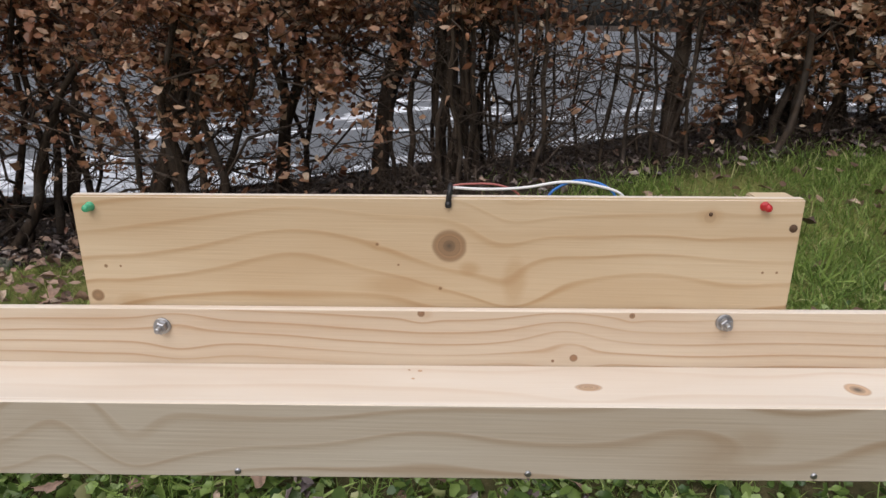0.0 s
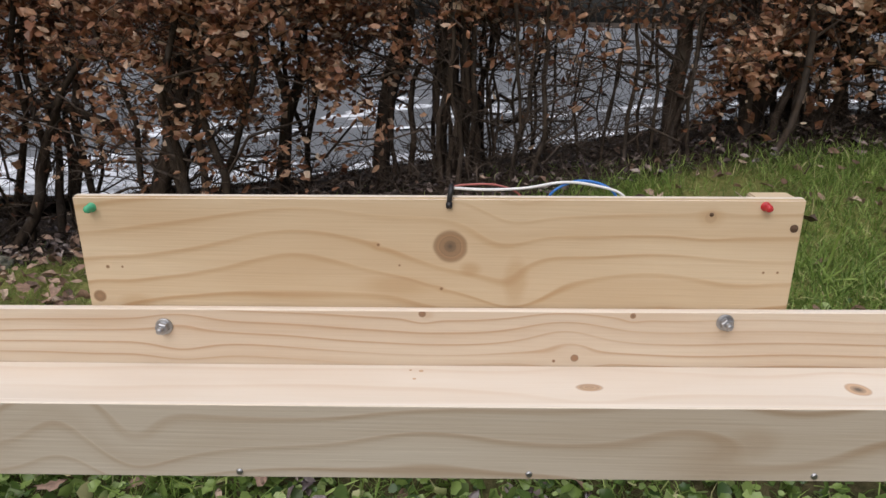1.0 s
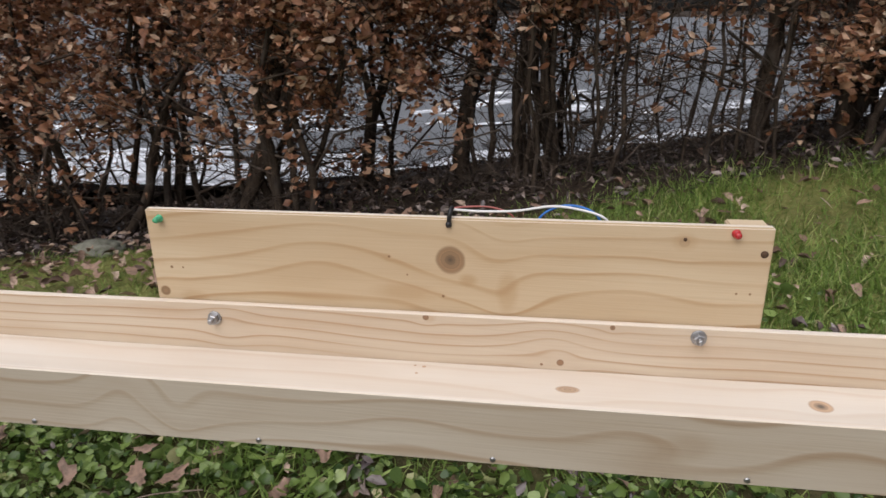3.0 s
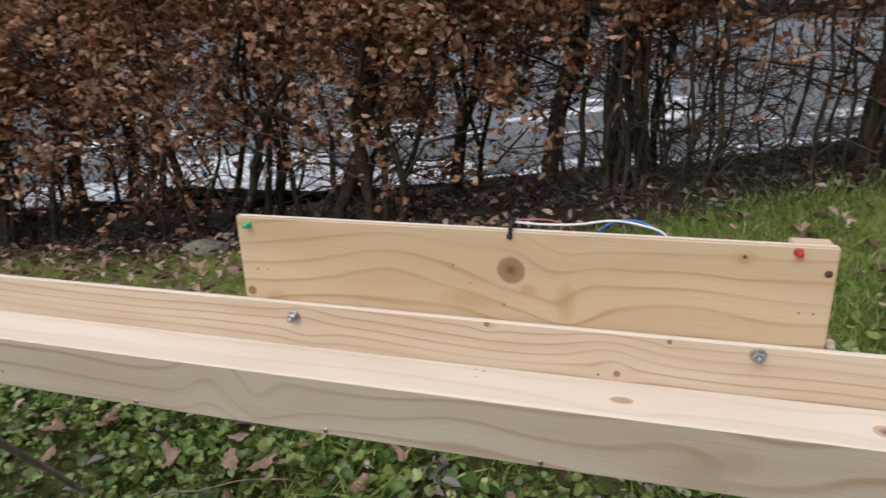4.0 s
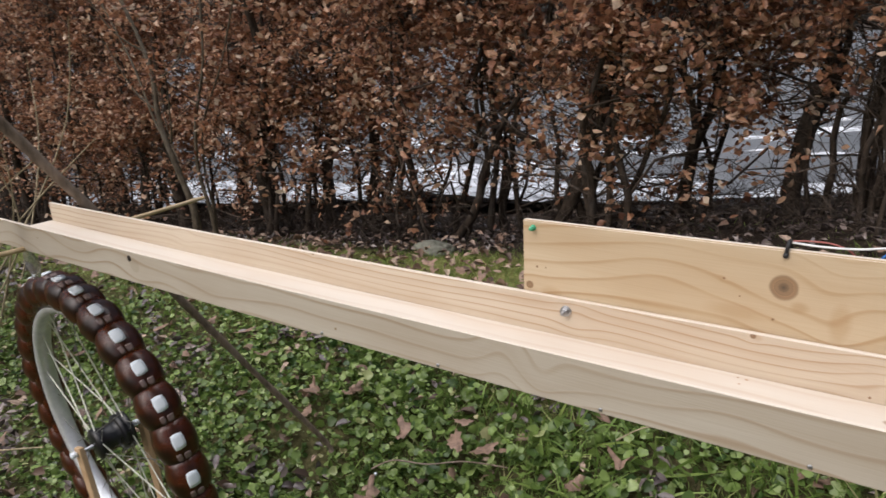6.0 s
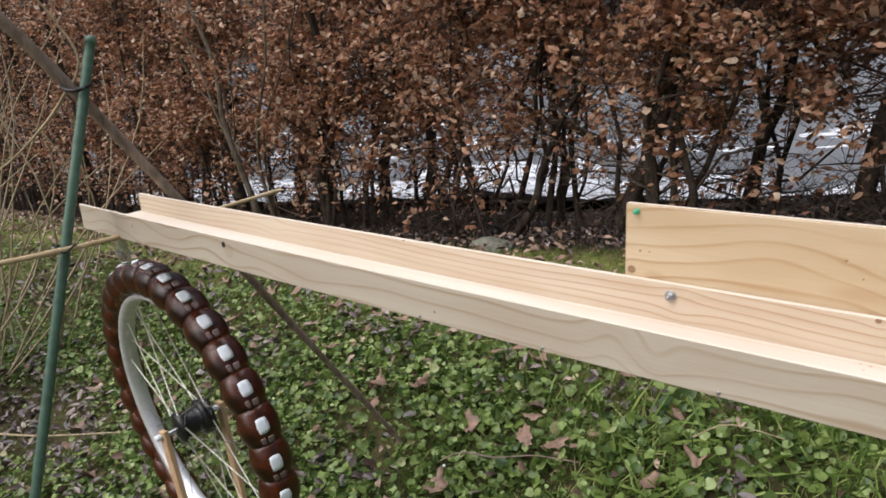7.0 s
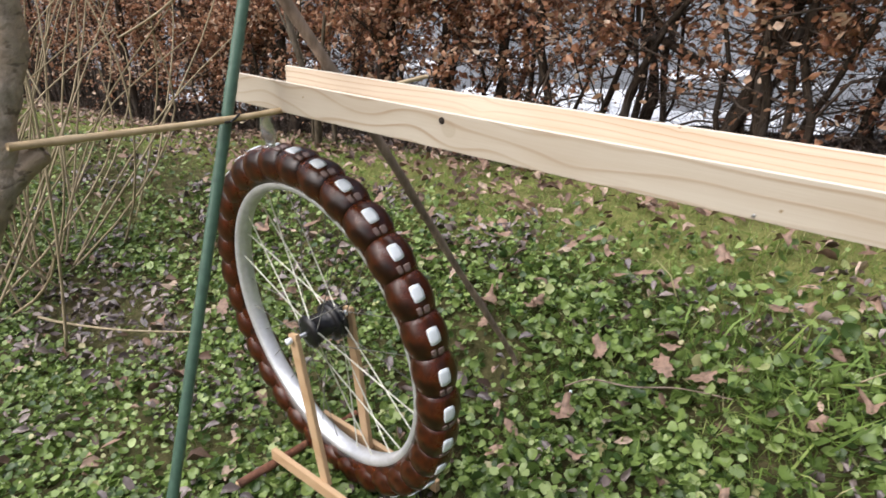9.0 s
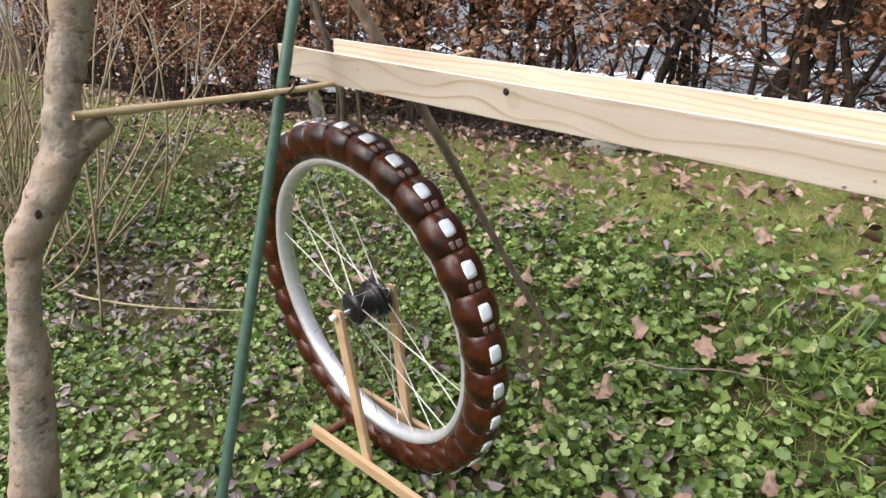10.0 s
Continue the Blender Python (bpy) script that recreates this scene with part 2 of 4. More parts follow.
k = Mat("soil", 0.9, 0.2)
n_a, n_b = k.noise(k.coords(), 3.0, 5.0), k.noise(k.coords(), 45.0, 6.0, 0.7)
col = k.mix(k.ramp(n_b, (0.35, 0.0), (0.7, 1.0)), (0.022, 0.016, 0.011), (0.075, 0.052, 0.036))
at = k.t.nodes.new("ShaderNodeSeparateXYZ")
k.t.links.new(k.coords(), at.inputs[0])
deep = k.ramp(k.math("MULTIPLY_ADD", at.outputs["X"], 0.25, 0.5), (0.575, 0.0), (0.725, 0.05))
lawn = k.math("MULTIPLY", k.ramp(k.math("SUBTRACT", k.math("MULTIPLY", at.outputs["Y"], 0.25), deep), (0.2, 0.3), (0.25, 1.0), (0.44, 1.0), (0.475, 0.0)), k.ramp(n_a, (0.25, 0.35), (0.55, 0.95)))
col = k.mix(lawn, col, k.mix(k.ramp(n_b, (0.35, 0.0), (0.7, 1.0)), (0.15, 0.17, 0.045), (0.3, 0.29, 0.1)))
m_soil = k.color(col).bump(n_b, 0.8, 0.02).m

k = Mat("wet_asphalt", 0.45, 0.5)
n_a, n_b = k.noise(k.coords(), 0.8, 3.0), k.noise(k.coords(), 120.0, 3.0)
col = k.mix(k.ramp(n_a, (0.35, 0.0), (0.7, 1.0)), (0.13, 0.135, 0.14), (0.2, 0.205, 0.215))
m_road = k.color(k.mix(k.ramp(n_b, (0.4, 0.0), (0.7, 0.3)), col, (0.06, 0.06, 0.06))).bump(n_b, 0.4, 0.004).m

k = Mat("old_snow", 0.6, 0.3)
n_a = k.noise(k.coords(scale=(0.7, 1.6, 1)), 7.0, 6.0, 0.65)
m_snow = k.color(k.ramp(n_a, (0.36, (0.28, 0.29, 0.31)), (0.47, (0.55, 0.57, 0.6)), (0.6, (0.84, 0.86, 0.9)))).bump(n_a, 0.5, 0.02).m

k = Mat("field_stone", 0.85, 0.3)
n_a = k.noise(k.coords(), 30.0, 5.0)
m_stone = k.color(k.ramp(n_a, (0.3, (0.08, 0.085, 0.06)), (0.6, (0.22, 0.22, 0.18)), (0.8, (0.14, 0.16, 0.07)))).bump(n_a, 0.7, 0.01).m


def plain(name, c, rough, metal=0.0, spec=0.5, trans=0.0, vary=0.18, scale=60.0, coat=0.0, dark=0.45):
    q = Mat(name, rough, spec)
    nn = q.noise(q.coords(), scale, 4.0)
    q.color(q.mix(q.ramp(nn, (0.35, 0.0), (0.75, vary * 2)), c, tuple(x * dark for x in c)))
    q.b.inputs["Metallic"].default_value = metal
    q.b.inputs["Transmission Weight"].default_value = trans
    q.b.inputs["Coat Weight"].default_value = coat
    q.put(q.b.inputs["Roughness"], q.math("MULTIPLY_ADD", nn, 0.25, rough - 0.1))
    q.bump(nn, 0.12, 0.001)
    return q.m


m_zinc = plain("zinc_steel", (0.44, 0.45, 0.47), 0.38, 1.0)
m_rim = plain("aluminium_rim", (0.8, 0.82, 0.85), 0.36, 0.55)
m_spoke = plain("glinting_spoke_steel", (0.72, 0.72, 0.62), 0.45, 0.3)
m_hub = plain("black_hub_plastic", (0.012, 0.012, 0.014), 0.28)
m_cup = plain("brown_cup_plastic", (0.1, 0.021, 0.0055), 0.27, 0.0, 0.45, 0.15, 0.8, 24.0, 0.1, 0.16)
m_neck = plain("pinkish_glint", (0.22, 0.155, 0.14), 0.3, vary=0.3)
m_wire = plain("unlit_spoke_steel", (0.2, 0.2, 0.18), 0.4, 0.6)
m_white = plain("white_plastic_and_glint", (0.84, 0.9, 0.96), 0.4, vary=0.04)
m_greenpole = plain("green_coated_steel", (0.08, 0.155, 0.11), 0.42, vary=0.3, scale=90)
m_black = plain("black_nylon", (0.012, 0.012, 0.013), 0.45)
m_ledg = plain("green_led_epoxy", (0.09, 0.5, 0.26), 0.25, trans=0.25, vary=0.05)
m_ledr = plain("red_led_epoxy", (0.55, 0.03, 0.035), 0.25, trans=0.25, vary=0.05)
m_wirew = plain("white_cable_sheath", (0.78, 0.78, 0.78), 0.4, vary=0.05)
m_wireb = plain("blue_cable_sheath", (0.03, 0.16, 0.5), 0.4, vary=0.05)
m_wirer = plain("red_cable_sheath", (0.38, 0.12, 0.1), 0.4, vary=0.05)
m_hole = plain("dark_bore", (0.02, 0.013, 0.008), 0.9)
m_knothole = plain("knot_hole", (0.11, 0.065, 0.038), 0.9)
k = Mat("water", 0.05, 0.5)
k.b.inputs["Transmission Weight"].default_value, k.b.inputs["IOR"].default_value = 0.9, 1.33
m_water = k.color((0.85, 0.88, 0.88)).bump(k.noise(k.coords(scale=(1, 1, 0.25)), 160.0, 2.0), 0.6, 0.003).m


# ---- mesh helpers ----
def thing(name, at, label, category, group="", kind=""):
    e = new(name)
    e.location = at
    e.empty_display_size = 0.05
    return tagged(e, label, category, group, kind)


def origin(ob):
    """The world place of a thing or part; all of them are unturned."""
    p = Vector((0, 0, 0))
    while ob is not None:
        p += ob.location
        ob = ob.parent
    return p


def part(name, bm, material, parent, label="", kind="", smooth=True):
    """Links a bmesh, given in world places, as one mesh under parent. Its own origin stays at the world's."""
    me = bpy.data.meshes.new(name)
    bm.to_mesh(me)
    bm.free()
    me.materials.append(material)
    if smooth:
        me.shade_smooth()
    ob = new(name, me)
    if parent is not None:
        ob.parent = parent
        ob.location = -origin(parent)
    return tagged(ob, label, kind=kind)


def bulk(name, verts, faces, material, parent=None, label="", kind="stuff", smooth=True):
    me = bpy.data.meshes.new(name)
    me.from_pydata(verts.tolist() if hasattr(verts, "tolist") else verts, [], faces.tolist() if hasattr(faces, "tolist") else faces)
    me.materials.append(material)
    if smooth:
        me.shade_smooth()
    ob = new(name, me)
    if parent is not None:
        ob.parent = parent
        ob.location = -origin(parent)
    return tagged(ob, label, kind=kind)


def box(x0, x1, y0, y1, z0, z1, bevel=0.001, turn=None):
    bm = bmesh.new()
    bmesh.ops.create_cube(bm, size=1)
    for v in bm.verts:
        v.co = Vector((x0 if v.co.x < 0 else x1, y0 if v.co.y < 0 else y1, z0 if v.co.z < 0 else z1))
    if bevel:
        bmesh.ops.bevel(bm, geom=bm.edges[:], offset=bevel, segments=2, affect="EDGES")
    if turn is not None:
        bm.transform(turn)
    return bm


def tube(pts, radii, sides=8, bm=None, caps=True, knobbly=0.0):
    """A tapered round tube through pts; knobbly: how far its skin is uneven."""
    bm = bm or bmesh.new()
    pts = [Vector(p) for p in pts]
    if not hasattr(radii, "__len__"):
        radii = [radii] * len(pts)
    radii = [float(q) for q in radii]
    rings = []
    ref = Vector((0.31, 0.87, 0.38))
    for i, p in enumerate(pts):
        d = (pts[min(i + 1, len(pts) - 1)] - pts[max(i - 1, 0)]).normalized()
        a = d.cross(ref)
        if a.length < 0.05:
            a = d.cross(Vector((1, 0, 0)))
        a.normalize()
        b = d.cross(a)
        rings.append([bm.verts.new(p + radii[i] * (math.cos(q) * a + math.sin(q) * b)) for q in (2 * math.pi * j / sides for j in range(sides))])
    for r0, r1 in zip(rings, rings[1:]):
        for j in range(sides):
            bm.faces.new((r0[j], r0[(j + 1) % sides], r1[(j + 1) % sides], r1[j]))
    if knobbly:
        for i, row in enumerate(rings):
            for v in row:
                v.co += (v.co - pts[i]).normalized() * knobbly * (noise.noise(v.co * 38) + 0.6 * noise.noise(v.co * 110))
    if caps:
        bm.faces.new(rings[0])
        bm.faces.new(rings[-1][::-1])
    return bm


def spline(pts, n):
    """n + 1 places on a smooth curve through pts."""
    pts = [Vector(p) for p in pts]
    out = []
    for i in range(n + 1):
        s = i / n * (len(pts) - 1)
        j = min(int(s), len(pts) - 2)
        f = s - j
        p0, p1, p2, p3 = pts[max(j - 1, 0)], pts[j], pts[j + 1], pts[min(j + 2, len(pts) - 1)]
        out.append(0.5 * ((2 * p1) + (p2 - p0) * f + (2 * p0 - 5 * p1 + 4 * p2 - p3) * f * f + (3 * p1 - p0 - 3 * p2 + p3) * f ** 3))
    return out


def lathe(profile, centre, axis, sides=20, bm=None):
    """Turns (along, radius) pairs round an axis through centre."""
    bm = bm or bmesh.new()
    axis = Vector(axis).normalized()
    a = axis.orthogonal().normalized()
    b = axis.cross(a)
    c = Vector(centre)
    rings = [[bm.verts.new(c + axis * s + r * (math.cos(q) * a + math.sin(q) * b)) for q in (2 * math.pi * j / sides for j in range(sides))] for s, r in profile]
    for r0, r1 in zip(rings, rings[1:]):
        for j in range(sides):
            bm.faces.new((r0[j], r0[(j + 1) % sides], r1[(j + 1) % sides], r1[j]))
    for ring in (rings[0], rings[-1][::-1]):
        bm.faces.new(ring)
    bmesh.ops.recalc_face_normals(bm, faces=bm.faces[:])
    return bm


def scatter(template, faces, places, sizes, rng, tilt=0.6, normals=None, curl=0.0, spin=None):
    """Many copies of a flat template (in x, y; z its bulge) as one set of verts and faces."""
    n, m = len(places), len(template)
    a = rng.uniform(0, 2 * np.pi, n) if spin is None else spin
    up = np.tile([0.0, 0.0, 1.0], (n, 1)) if normals is None else np.array(normals)
    up = up + rng.normal(size=(n, 3)) * tilt
    up /= np.linalg.norm(up, axis=1, keepdims=True)
    h = np.stack([np.cos(a), np.sin(a), rng.normal(size=n) * 0.3], 1)
    e1 = h - up * np.sum(h * up, 1, keepdims=True)
    e1 /= np.linalg.norm(e1, axis=1, keepdims=True)
    e2 = np.cross(up, e1)
    t = np.asarray(template, float)
    bulge = 1 + rng.normal(size=n) * curl
    v = (places[:, None] + sizes[:, None, None] * (t[None, :, 0, None] * e1[:, None] + t[None, :, 1, None] * e2[:, None] + (t[None, :, 2] * bulge[:, None])[..., None] * up[:, None]))
    f = [tuple(i * m + j for j in face) for i in range(n) for face in faces]
    return v.reshape(-1, 3), f


def lerp(x, xs, ys):
    return np.interp(x, xs, ys)


# ---- ground ----
def ground_z(x, y):
    x, y = np.asarray(x, float), np.asarray(y, float)
    a = lerp(y, [-4, 0, 0.12, 0.3, 0.48, 0.63, 0.86, 1.4, 2.2, 3.0, 3.5, 4.3, 7, 12, 60], [-0.2, -0.13, -0.125, -0.11, -0.07, 0.035, 0.11, 0.155, 0.2, 0.13, 0.0, -0.12, -0.16, 0.0, 0.3])
    b = lerp(y, [0.3, 0.7, 2.2, 3.2, 7, 14], [0.1, 0.2, 1.0, 1.0, 0.5, 0.0])
    xx = sum(lerp(x + d, [-9, -4.7, -2.75, -1.9, -1.2, -0.7, 0.6, 1.45, 3, 8], [-0.95, -0.65, -0.344, -0.26, -0.16, -0.05, 0.14, 0.27, 0.45, 0.8]) for d in (-0.4, -0.2, 0, 0.2, 0.4)) / 5
    low = -0.05 * np.clip((-1.2 - x) / 0.6, 0, 1) * np.clip((0.7 - y) / 0.5, 0, 1)
    bumps = 0.012 * np.sin(x * 7.1 + 1.3 * np.sin(y * 5)) * np.sin(y * 6.3 + 0.7) + 0.006 * np.sin(x * 19 + y * 8) * np.sin(y * 17)
    dip = -0.06 * np.exp(-((x + 1.5) / 0.42) ** 2 - ((y - 2.5) / 0.38) ** 2)
    return a + b * xx + low + bumps + dip


def sheet(name, xs, ys, zf, material, label, category, kind):
    X, Y = np.meshgrid(xs, ys)
    V = np.stack([X, Y, zf(X, Y)], -1).reshape(-1, 3)
    w = len(xs)
    F = [(j * w + i, j * w + i + 1, (j + 1) * w + i + 1, (j + 1) * w + i) for j in range(len(ys) - 1) for i in range(w - 1)]
    ob = bulk(name, V, F, material, None, label, kind)
    return tagged(ob, category=category)


gx = np.concatenate([[-120, -60, -30, -16, -10, -8], np.arange(-6.5, 4.0, 0.06), [4.5, 6, 9, 14, 30, 60, 120]])
gy = np.concatenate([[-60, -20, -8, -4, -2, -1.2], np.arange(-0.8, 3.2, 0.05), np.arange(3.2, 9, 0.2), [10, 12, 16, 30, 60, 120, 300]])
sheet("ground", gx, gy, ground_z, m_soil, "dark damp soil under grass and creeping plants", "ground", "structure")
sheet("road", np.linspace(-40, 40, 60), np.linspace(4.3, 60, 90), lambda x, y: ground_z(x, y) + 0.03, m_road, "grey wet asphalt road behind the hedge", "road", "structure")


def heap(x, y):
    """A fuller stretch of snow behind the hedge; beyond the verge the rest has thawed."""
    near = np.clip((-0.7 - x) / 0.6, 0, 1) * (y < 4.7)
    drift = np.clip((-1.5 - 0.25 * (y - 3) - x) / 0.5, 0, 1) * np.clip((x + 5.4) / 0.6, 0, 1) * np.clip((6.6 - y) / 0.5, 0, 1)
    return np.where(y > 5.8, 0.0, 0.075 * near + 0.05 * drift - 0.14 * (1 - drift) * (y > 4.7))


def snow_z(seed, depth, rise=0.02):
    def f(x, y):
        n = np.array([noise.fractal(Vector((a * 0.9 + seed, b * 1.6, seed)), 0.8, 2.0, 4) for a, b in zip(np.ravel(x), np.ravel(y))]).reshape(np.shape(x))
        return ground_z(x, y) + depth * n + rise + heap(np.asarray(x), np.asarray(y))
    return f


sheet("snow_patch", np.arange(-8, 6, 0.06), np.arange(3.15, 5.8, 0.07), snow_z(3.0, 0.07), m_snow, "patchy old white snow along the road verge", "snow", "stuff")
sheet("snow_patch", np.arange(-16, 14, 0.15), np.arange(5.9, 8.4, 0.1), snow_z(8.0, 0.1, 0.0), m_snow, "patchy old white snow on the far road verge", "snow", "stuff")

# ---- hedge of beech shrubs ----
LEAF_F = [(0, 6, 1), (1, 6, 7, 2), (2, 7, 3), (0, 5, 6), (5, 4, 7, 6), (4, 3, 7)]


def dry_leaf(fold, twist, wave):
    """A dry leaf in x, y: folded along its midrib, its tip twisted down and its edges wavy."""
    flat = [(-0.5, 0), (-0.24, 0.24), (0.14, 0.27), (0.52, 0.03), (0.1, -0.24), (-0.27, -0.23), (-0.12, 0), (0.2, 0)]
    return [(x, y * (1 - 0.35 * abs(fold)), fold * abs(y) * 1.3 + twist * y * (x + 0.3) * 2.2 - 0.3 * max(x, 0) ** 2 + wave * math.sin(7 * x + 9 * y)) for x, y in flat]


LEAF = dry_leaf(0.45, 0.2, 0.05)
FAR_LEAF = [(-0.5, 0, 0), (0.02, 0.27, 0.16), (0.52, 0, -0.12), (-0.02, -0.26, 0.1), (0.05, 0, -0.06)]
FAR_LEAF_F = [(0, 4, 1), (1, 4, 2), (0, 3, 4), (3, 2, 4)]
DRY_LEAVES = [LEAF, dry_leaf(0.9, 0.7, 0.09), dry_leaf(-0.6, -0.8, 0.1), dry_leaf(0.25, 1.1, 0.13)]


def leaf_share(x, z, g):
    """How leafy the hedge is at x and height z over ground g: bare low down, and open at the gap."""
    h = z - g
    low = np.clip((h - 0.11 - 0.08 * np.sin(x * 4.3) + 0.12 * np.clip(x - 1.1, 0, 1)) / 0.42, 0, 1)
    gap = np.clip((x + 0.06) / 0.1, 0, 1) * np.clip((1.14 - x) / 0.1, 0, 1)
    crown = np.clip((z - 0.7) / 0.12, 0, 1) * np.clip((0.66 - x) / 0.12, 0.12, 1)
    patch = 1 - 0.9 * np.exp(-((x + 1.4) / 0.45) ** 2 - ((h - 0.38) / 0.26) ** 2) - 0.4 * np.exp(-((x + 0.75) / 0.3) ** 2 - ((h - 0.3) / 0.2) ** 2) - 0.5 * np.exp(-((x + 3.5) / 0.5) ** 2 - ((h - 0.35) / 0.25) ** 2)
    return low * patch * (1 - gap * (0.95 - 0.8 * crown))


def crooked(a, d, ln, r, rng):
    """Thin three-sided twigs from the places a along d, each bent twice on its way."""
    n = len(a)
    d = d / np.linalg.norm(d, axis=1, keepdims=True)
    p, rows = a, []
    for s in range(4):
        side = np.cross(d, rng.normal(size=(n, 3)))
        side /= np.linalg.norm(side, axis=1, keepdims=True)
        up, rr = np.cross(d, side), (r * (1 - 0.3 * s))[:, None]
        rows += [p + rr * side, p - 0.5 * rr * side + 0.87 * rr * up, p - 0.5 * rr * side - 0.87 * rr * up]
        d = d + rng.normal(size=(n, 3)) * 0.5
        d /= np.linalg.norm(d, axis=1, keepdims=True)
        p = p + d * (ln / 3)[:, None]
    V = np.stack(rows, 1).reshape(-1, 3)
    one = [(3 * s + j, 3 * s + (j + 1) % 3, 3 * s + 3 + (j + 1) % 3, 3 * s + 3 + j) for s in range(3) for j in range(3)]
    return V, [tuple(q + k for k in f) for q in range(0, 12 * n, 12) for f in one]


def beech_shrub(x, y, seed, stems=0, spread=0.06, thick=(0.007, 0.017), first=(0.016, 0.034)):
    """One shrub of the hedge; with a number of stems it is one of the bare ones in the gap."""
    rng = np.random.default_rng(seed)
    g = float(ground_z(x, y))
    bare = stems > 0
    far = x < -5.5 or x > 2.6
    rise = 0.6 * min(max((-3.2 - x) / 2.0, 0), 1)
    e = thing("beech_shrub", (x, y, g - 0.03), "bare-stemmed hedge beech with few leaves" if bare else "hedge beech holding dry russet leaves", "shrub", "beech shrubs of the hedge")
    stems = stems or int(rng.integers(4, 6))
    tw = bmesh.new()
    tips = []
    for s in range(stems):
        bx, by = x + rng.uniform(-1, 1) * spread * 1.4, y + rng.normal() * (0.12 if bare else 0.1)
        lean = rng.normal(size=2) * (0.05 if bare else 0.17)
        top = g + rng.uniform(1.5, 1.9) + rise
        wob = rng.uniform(0, 6, 3)
        pts = [Vector((bx + lean[0] * q * 1.4 + (0.028 if bare else 0.075) * math.sin(5 * q + wob[0]) * q ** 0.5 + (0.014 if bare else 0.03) * math.sin(14 * q + wob[1]) + 0.009 * math.sin(31 * q + wob[2]), by + lean[1] * q + 0.04 * math.cos(4 * q + s) * q, g - 0.03 + (top - g) * q)) for q in np.linspace(0, 1, 17)]
        r = rng.uniform(*first) if s == 0 else rng.uniform(*thick)
        part("stem", tube(pts, [r * (1.15 - 0.75 * q) * (1 + 0.12 * math.sin(9 * q + s)) for q in np.linspace(0, 1, 17)], 7, knobbly=r * 0.12), m_stem, e)
        for b in range(9 if bare else 13):
            q = float(rng.uniform(0.06, 0.97))
            i = min(int(q * 16), 15)
            p = pts[i].lerp(pts[i + 1], q * 16 - i)
            a = rng.uniform(0, 2 * math.pi)
            ln = float(rng.uniform(0.18, 0.45) if b % 4 else rng.uniform(0.4, 0.75)) * (0.6 if bare else 1)
            d = Vector((math.cos(a) * 1.2, math.sin(a) * 0.8, rng.uniform(-0.15, 0.9))).normalized()
            w, w2 = Vector(rng.normal(size=3) * 0.05), Vector(rng.normal(size=3) * 0.03)
            path = [p, p + d * ln * 0.22 + w2, p + d * ln * 0.45 + w, p + d * ln * 0.75 - w * 0.6 + Vector((0, 0, 0.03)), p + d * ln + w2 + Vector((0, 0, 0.05))]
            r0 = rng.uniform(0.0024, 0.0045) if b % 4 else rng.uniform(0.0045, 0.008)
            tube(path, [r0, r0 * 0.9, r0 * 0.75, r0 * 0.5, r0 * 0.25], 4, tw, False)
            tips += path[1:]
            for _ in range(6):
                o = path[int(rng.integers(1, 5))]
                dd = (d + Vector(rng.normal(size=3) * 0.75)).normalized()
                l2 = float(rng.uniform(0.06, 0.2))
                mid = o + dd * l2 * 0.5 + Vector(rng.normal(size=3) * 0.022)
                end = o + dd * l2
                tube([o, mid, end], [r0 * 0.42, r0 * 0.32, r0 * 0.15], 3, tw, False)
                tips += [mid, end]
    part("twig_mass", tw, m_twig, e, "thin dark bare twigs", "stuff")
    tips = np.array([tuple(p) for p in tips])
    m = 130 if far else 380
    a = tips[rng.integers(0, len(tips), m)] + rng.normal(size=(m, 3)) * [0.05, 0.05, 0.04]
    V, F = crooked(a, rng.normal(size=(m, 3)) * [1.0, 0.7, 0.7] + [0, 0, 0.3], rng.uniform(0.09, 0.32, m), rng.uniform(0.0009, 0.0021, m), rng)
    bulk("fine_twig_mass", V, F, m_twig, e, "tangle of hair-thin dark twigs")
    n = 4000 if far else 11000
    P = tips[rng.integers(0, len(tips), n)] + rng.normal(size=(n, 3)) * 0.035
    extra = np.stack([x + rng.uniform(-0.22, 0.22, n // 3), y + rng.normal(size=n // 3) * 0.14 - 0.16, g + rng.uniform(0.1, 1.8 + rise, n // 3)], 1)
    P = np.concatenate([P, extra])
    P = P[P[:, 2] < g + 1.5 + 1.4 * rise]
    keep = rng.random(len(P)) < leaf_share(P[:, 0], P[:, 2], g) * (0.55 + 0.4 * np.clip((P[:, 2] - g - 0.4) / 0.4, 0, 1)) + 0.012 * (P[:, 2] > g + 0.1)
    clump = np.array([noise.noise(Vector(p) * 5.5) + 0.55 * noise.noise(Vector(p) * 15) for p in P])
    keep &= clump > 0.07 * np.clip((-2.6 - x) / 0.8, 0, 1) - 0.06 * np.clip((P[:, 2] - g - 0.4) / 0.4, 0, 1)
    P = P[keep]
    pick = np.where(P[:, 1] > y, 4, rng.integers(0, 4, len(P)))
    vs, fs, base = [], [], 0
    for k in range(5):
        Q = P[pick == k]
        if len(Q):
            V, F = scatter(FAR_LEAF if k == 4 else DRY_LEAVES[k], FAR_LEAF_F if k == 4 else LEAF_F, Q, rng.uniform(0.019, 0.044, len(Q)), rng, 1.2, np.tile([0.0, -0.6, 0.45], (len(Q), 1)), 0.5)
            vs.append(V)
            fs += [tuple(base + c for c in f) for f in F]
            base += len(V)
    bulk("foliage", np.concatenate(vs), fs, m_beech, e, "dry curled russet leaves")
    return e


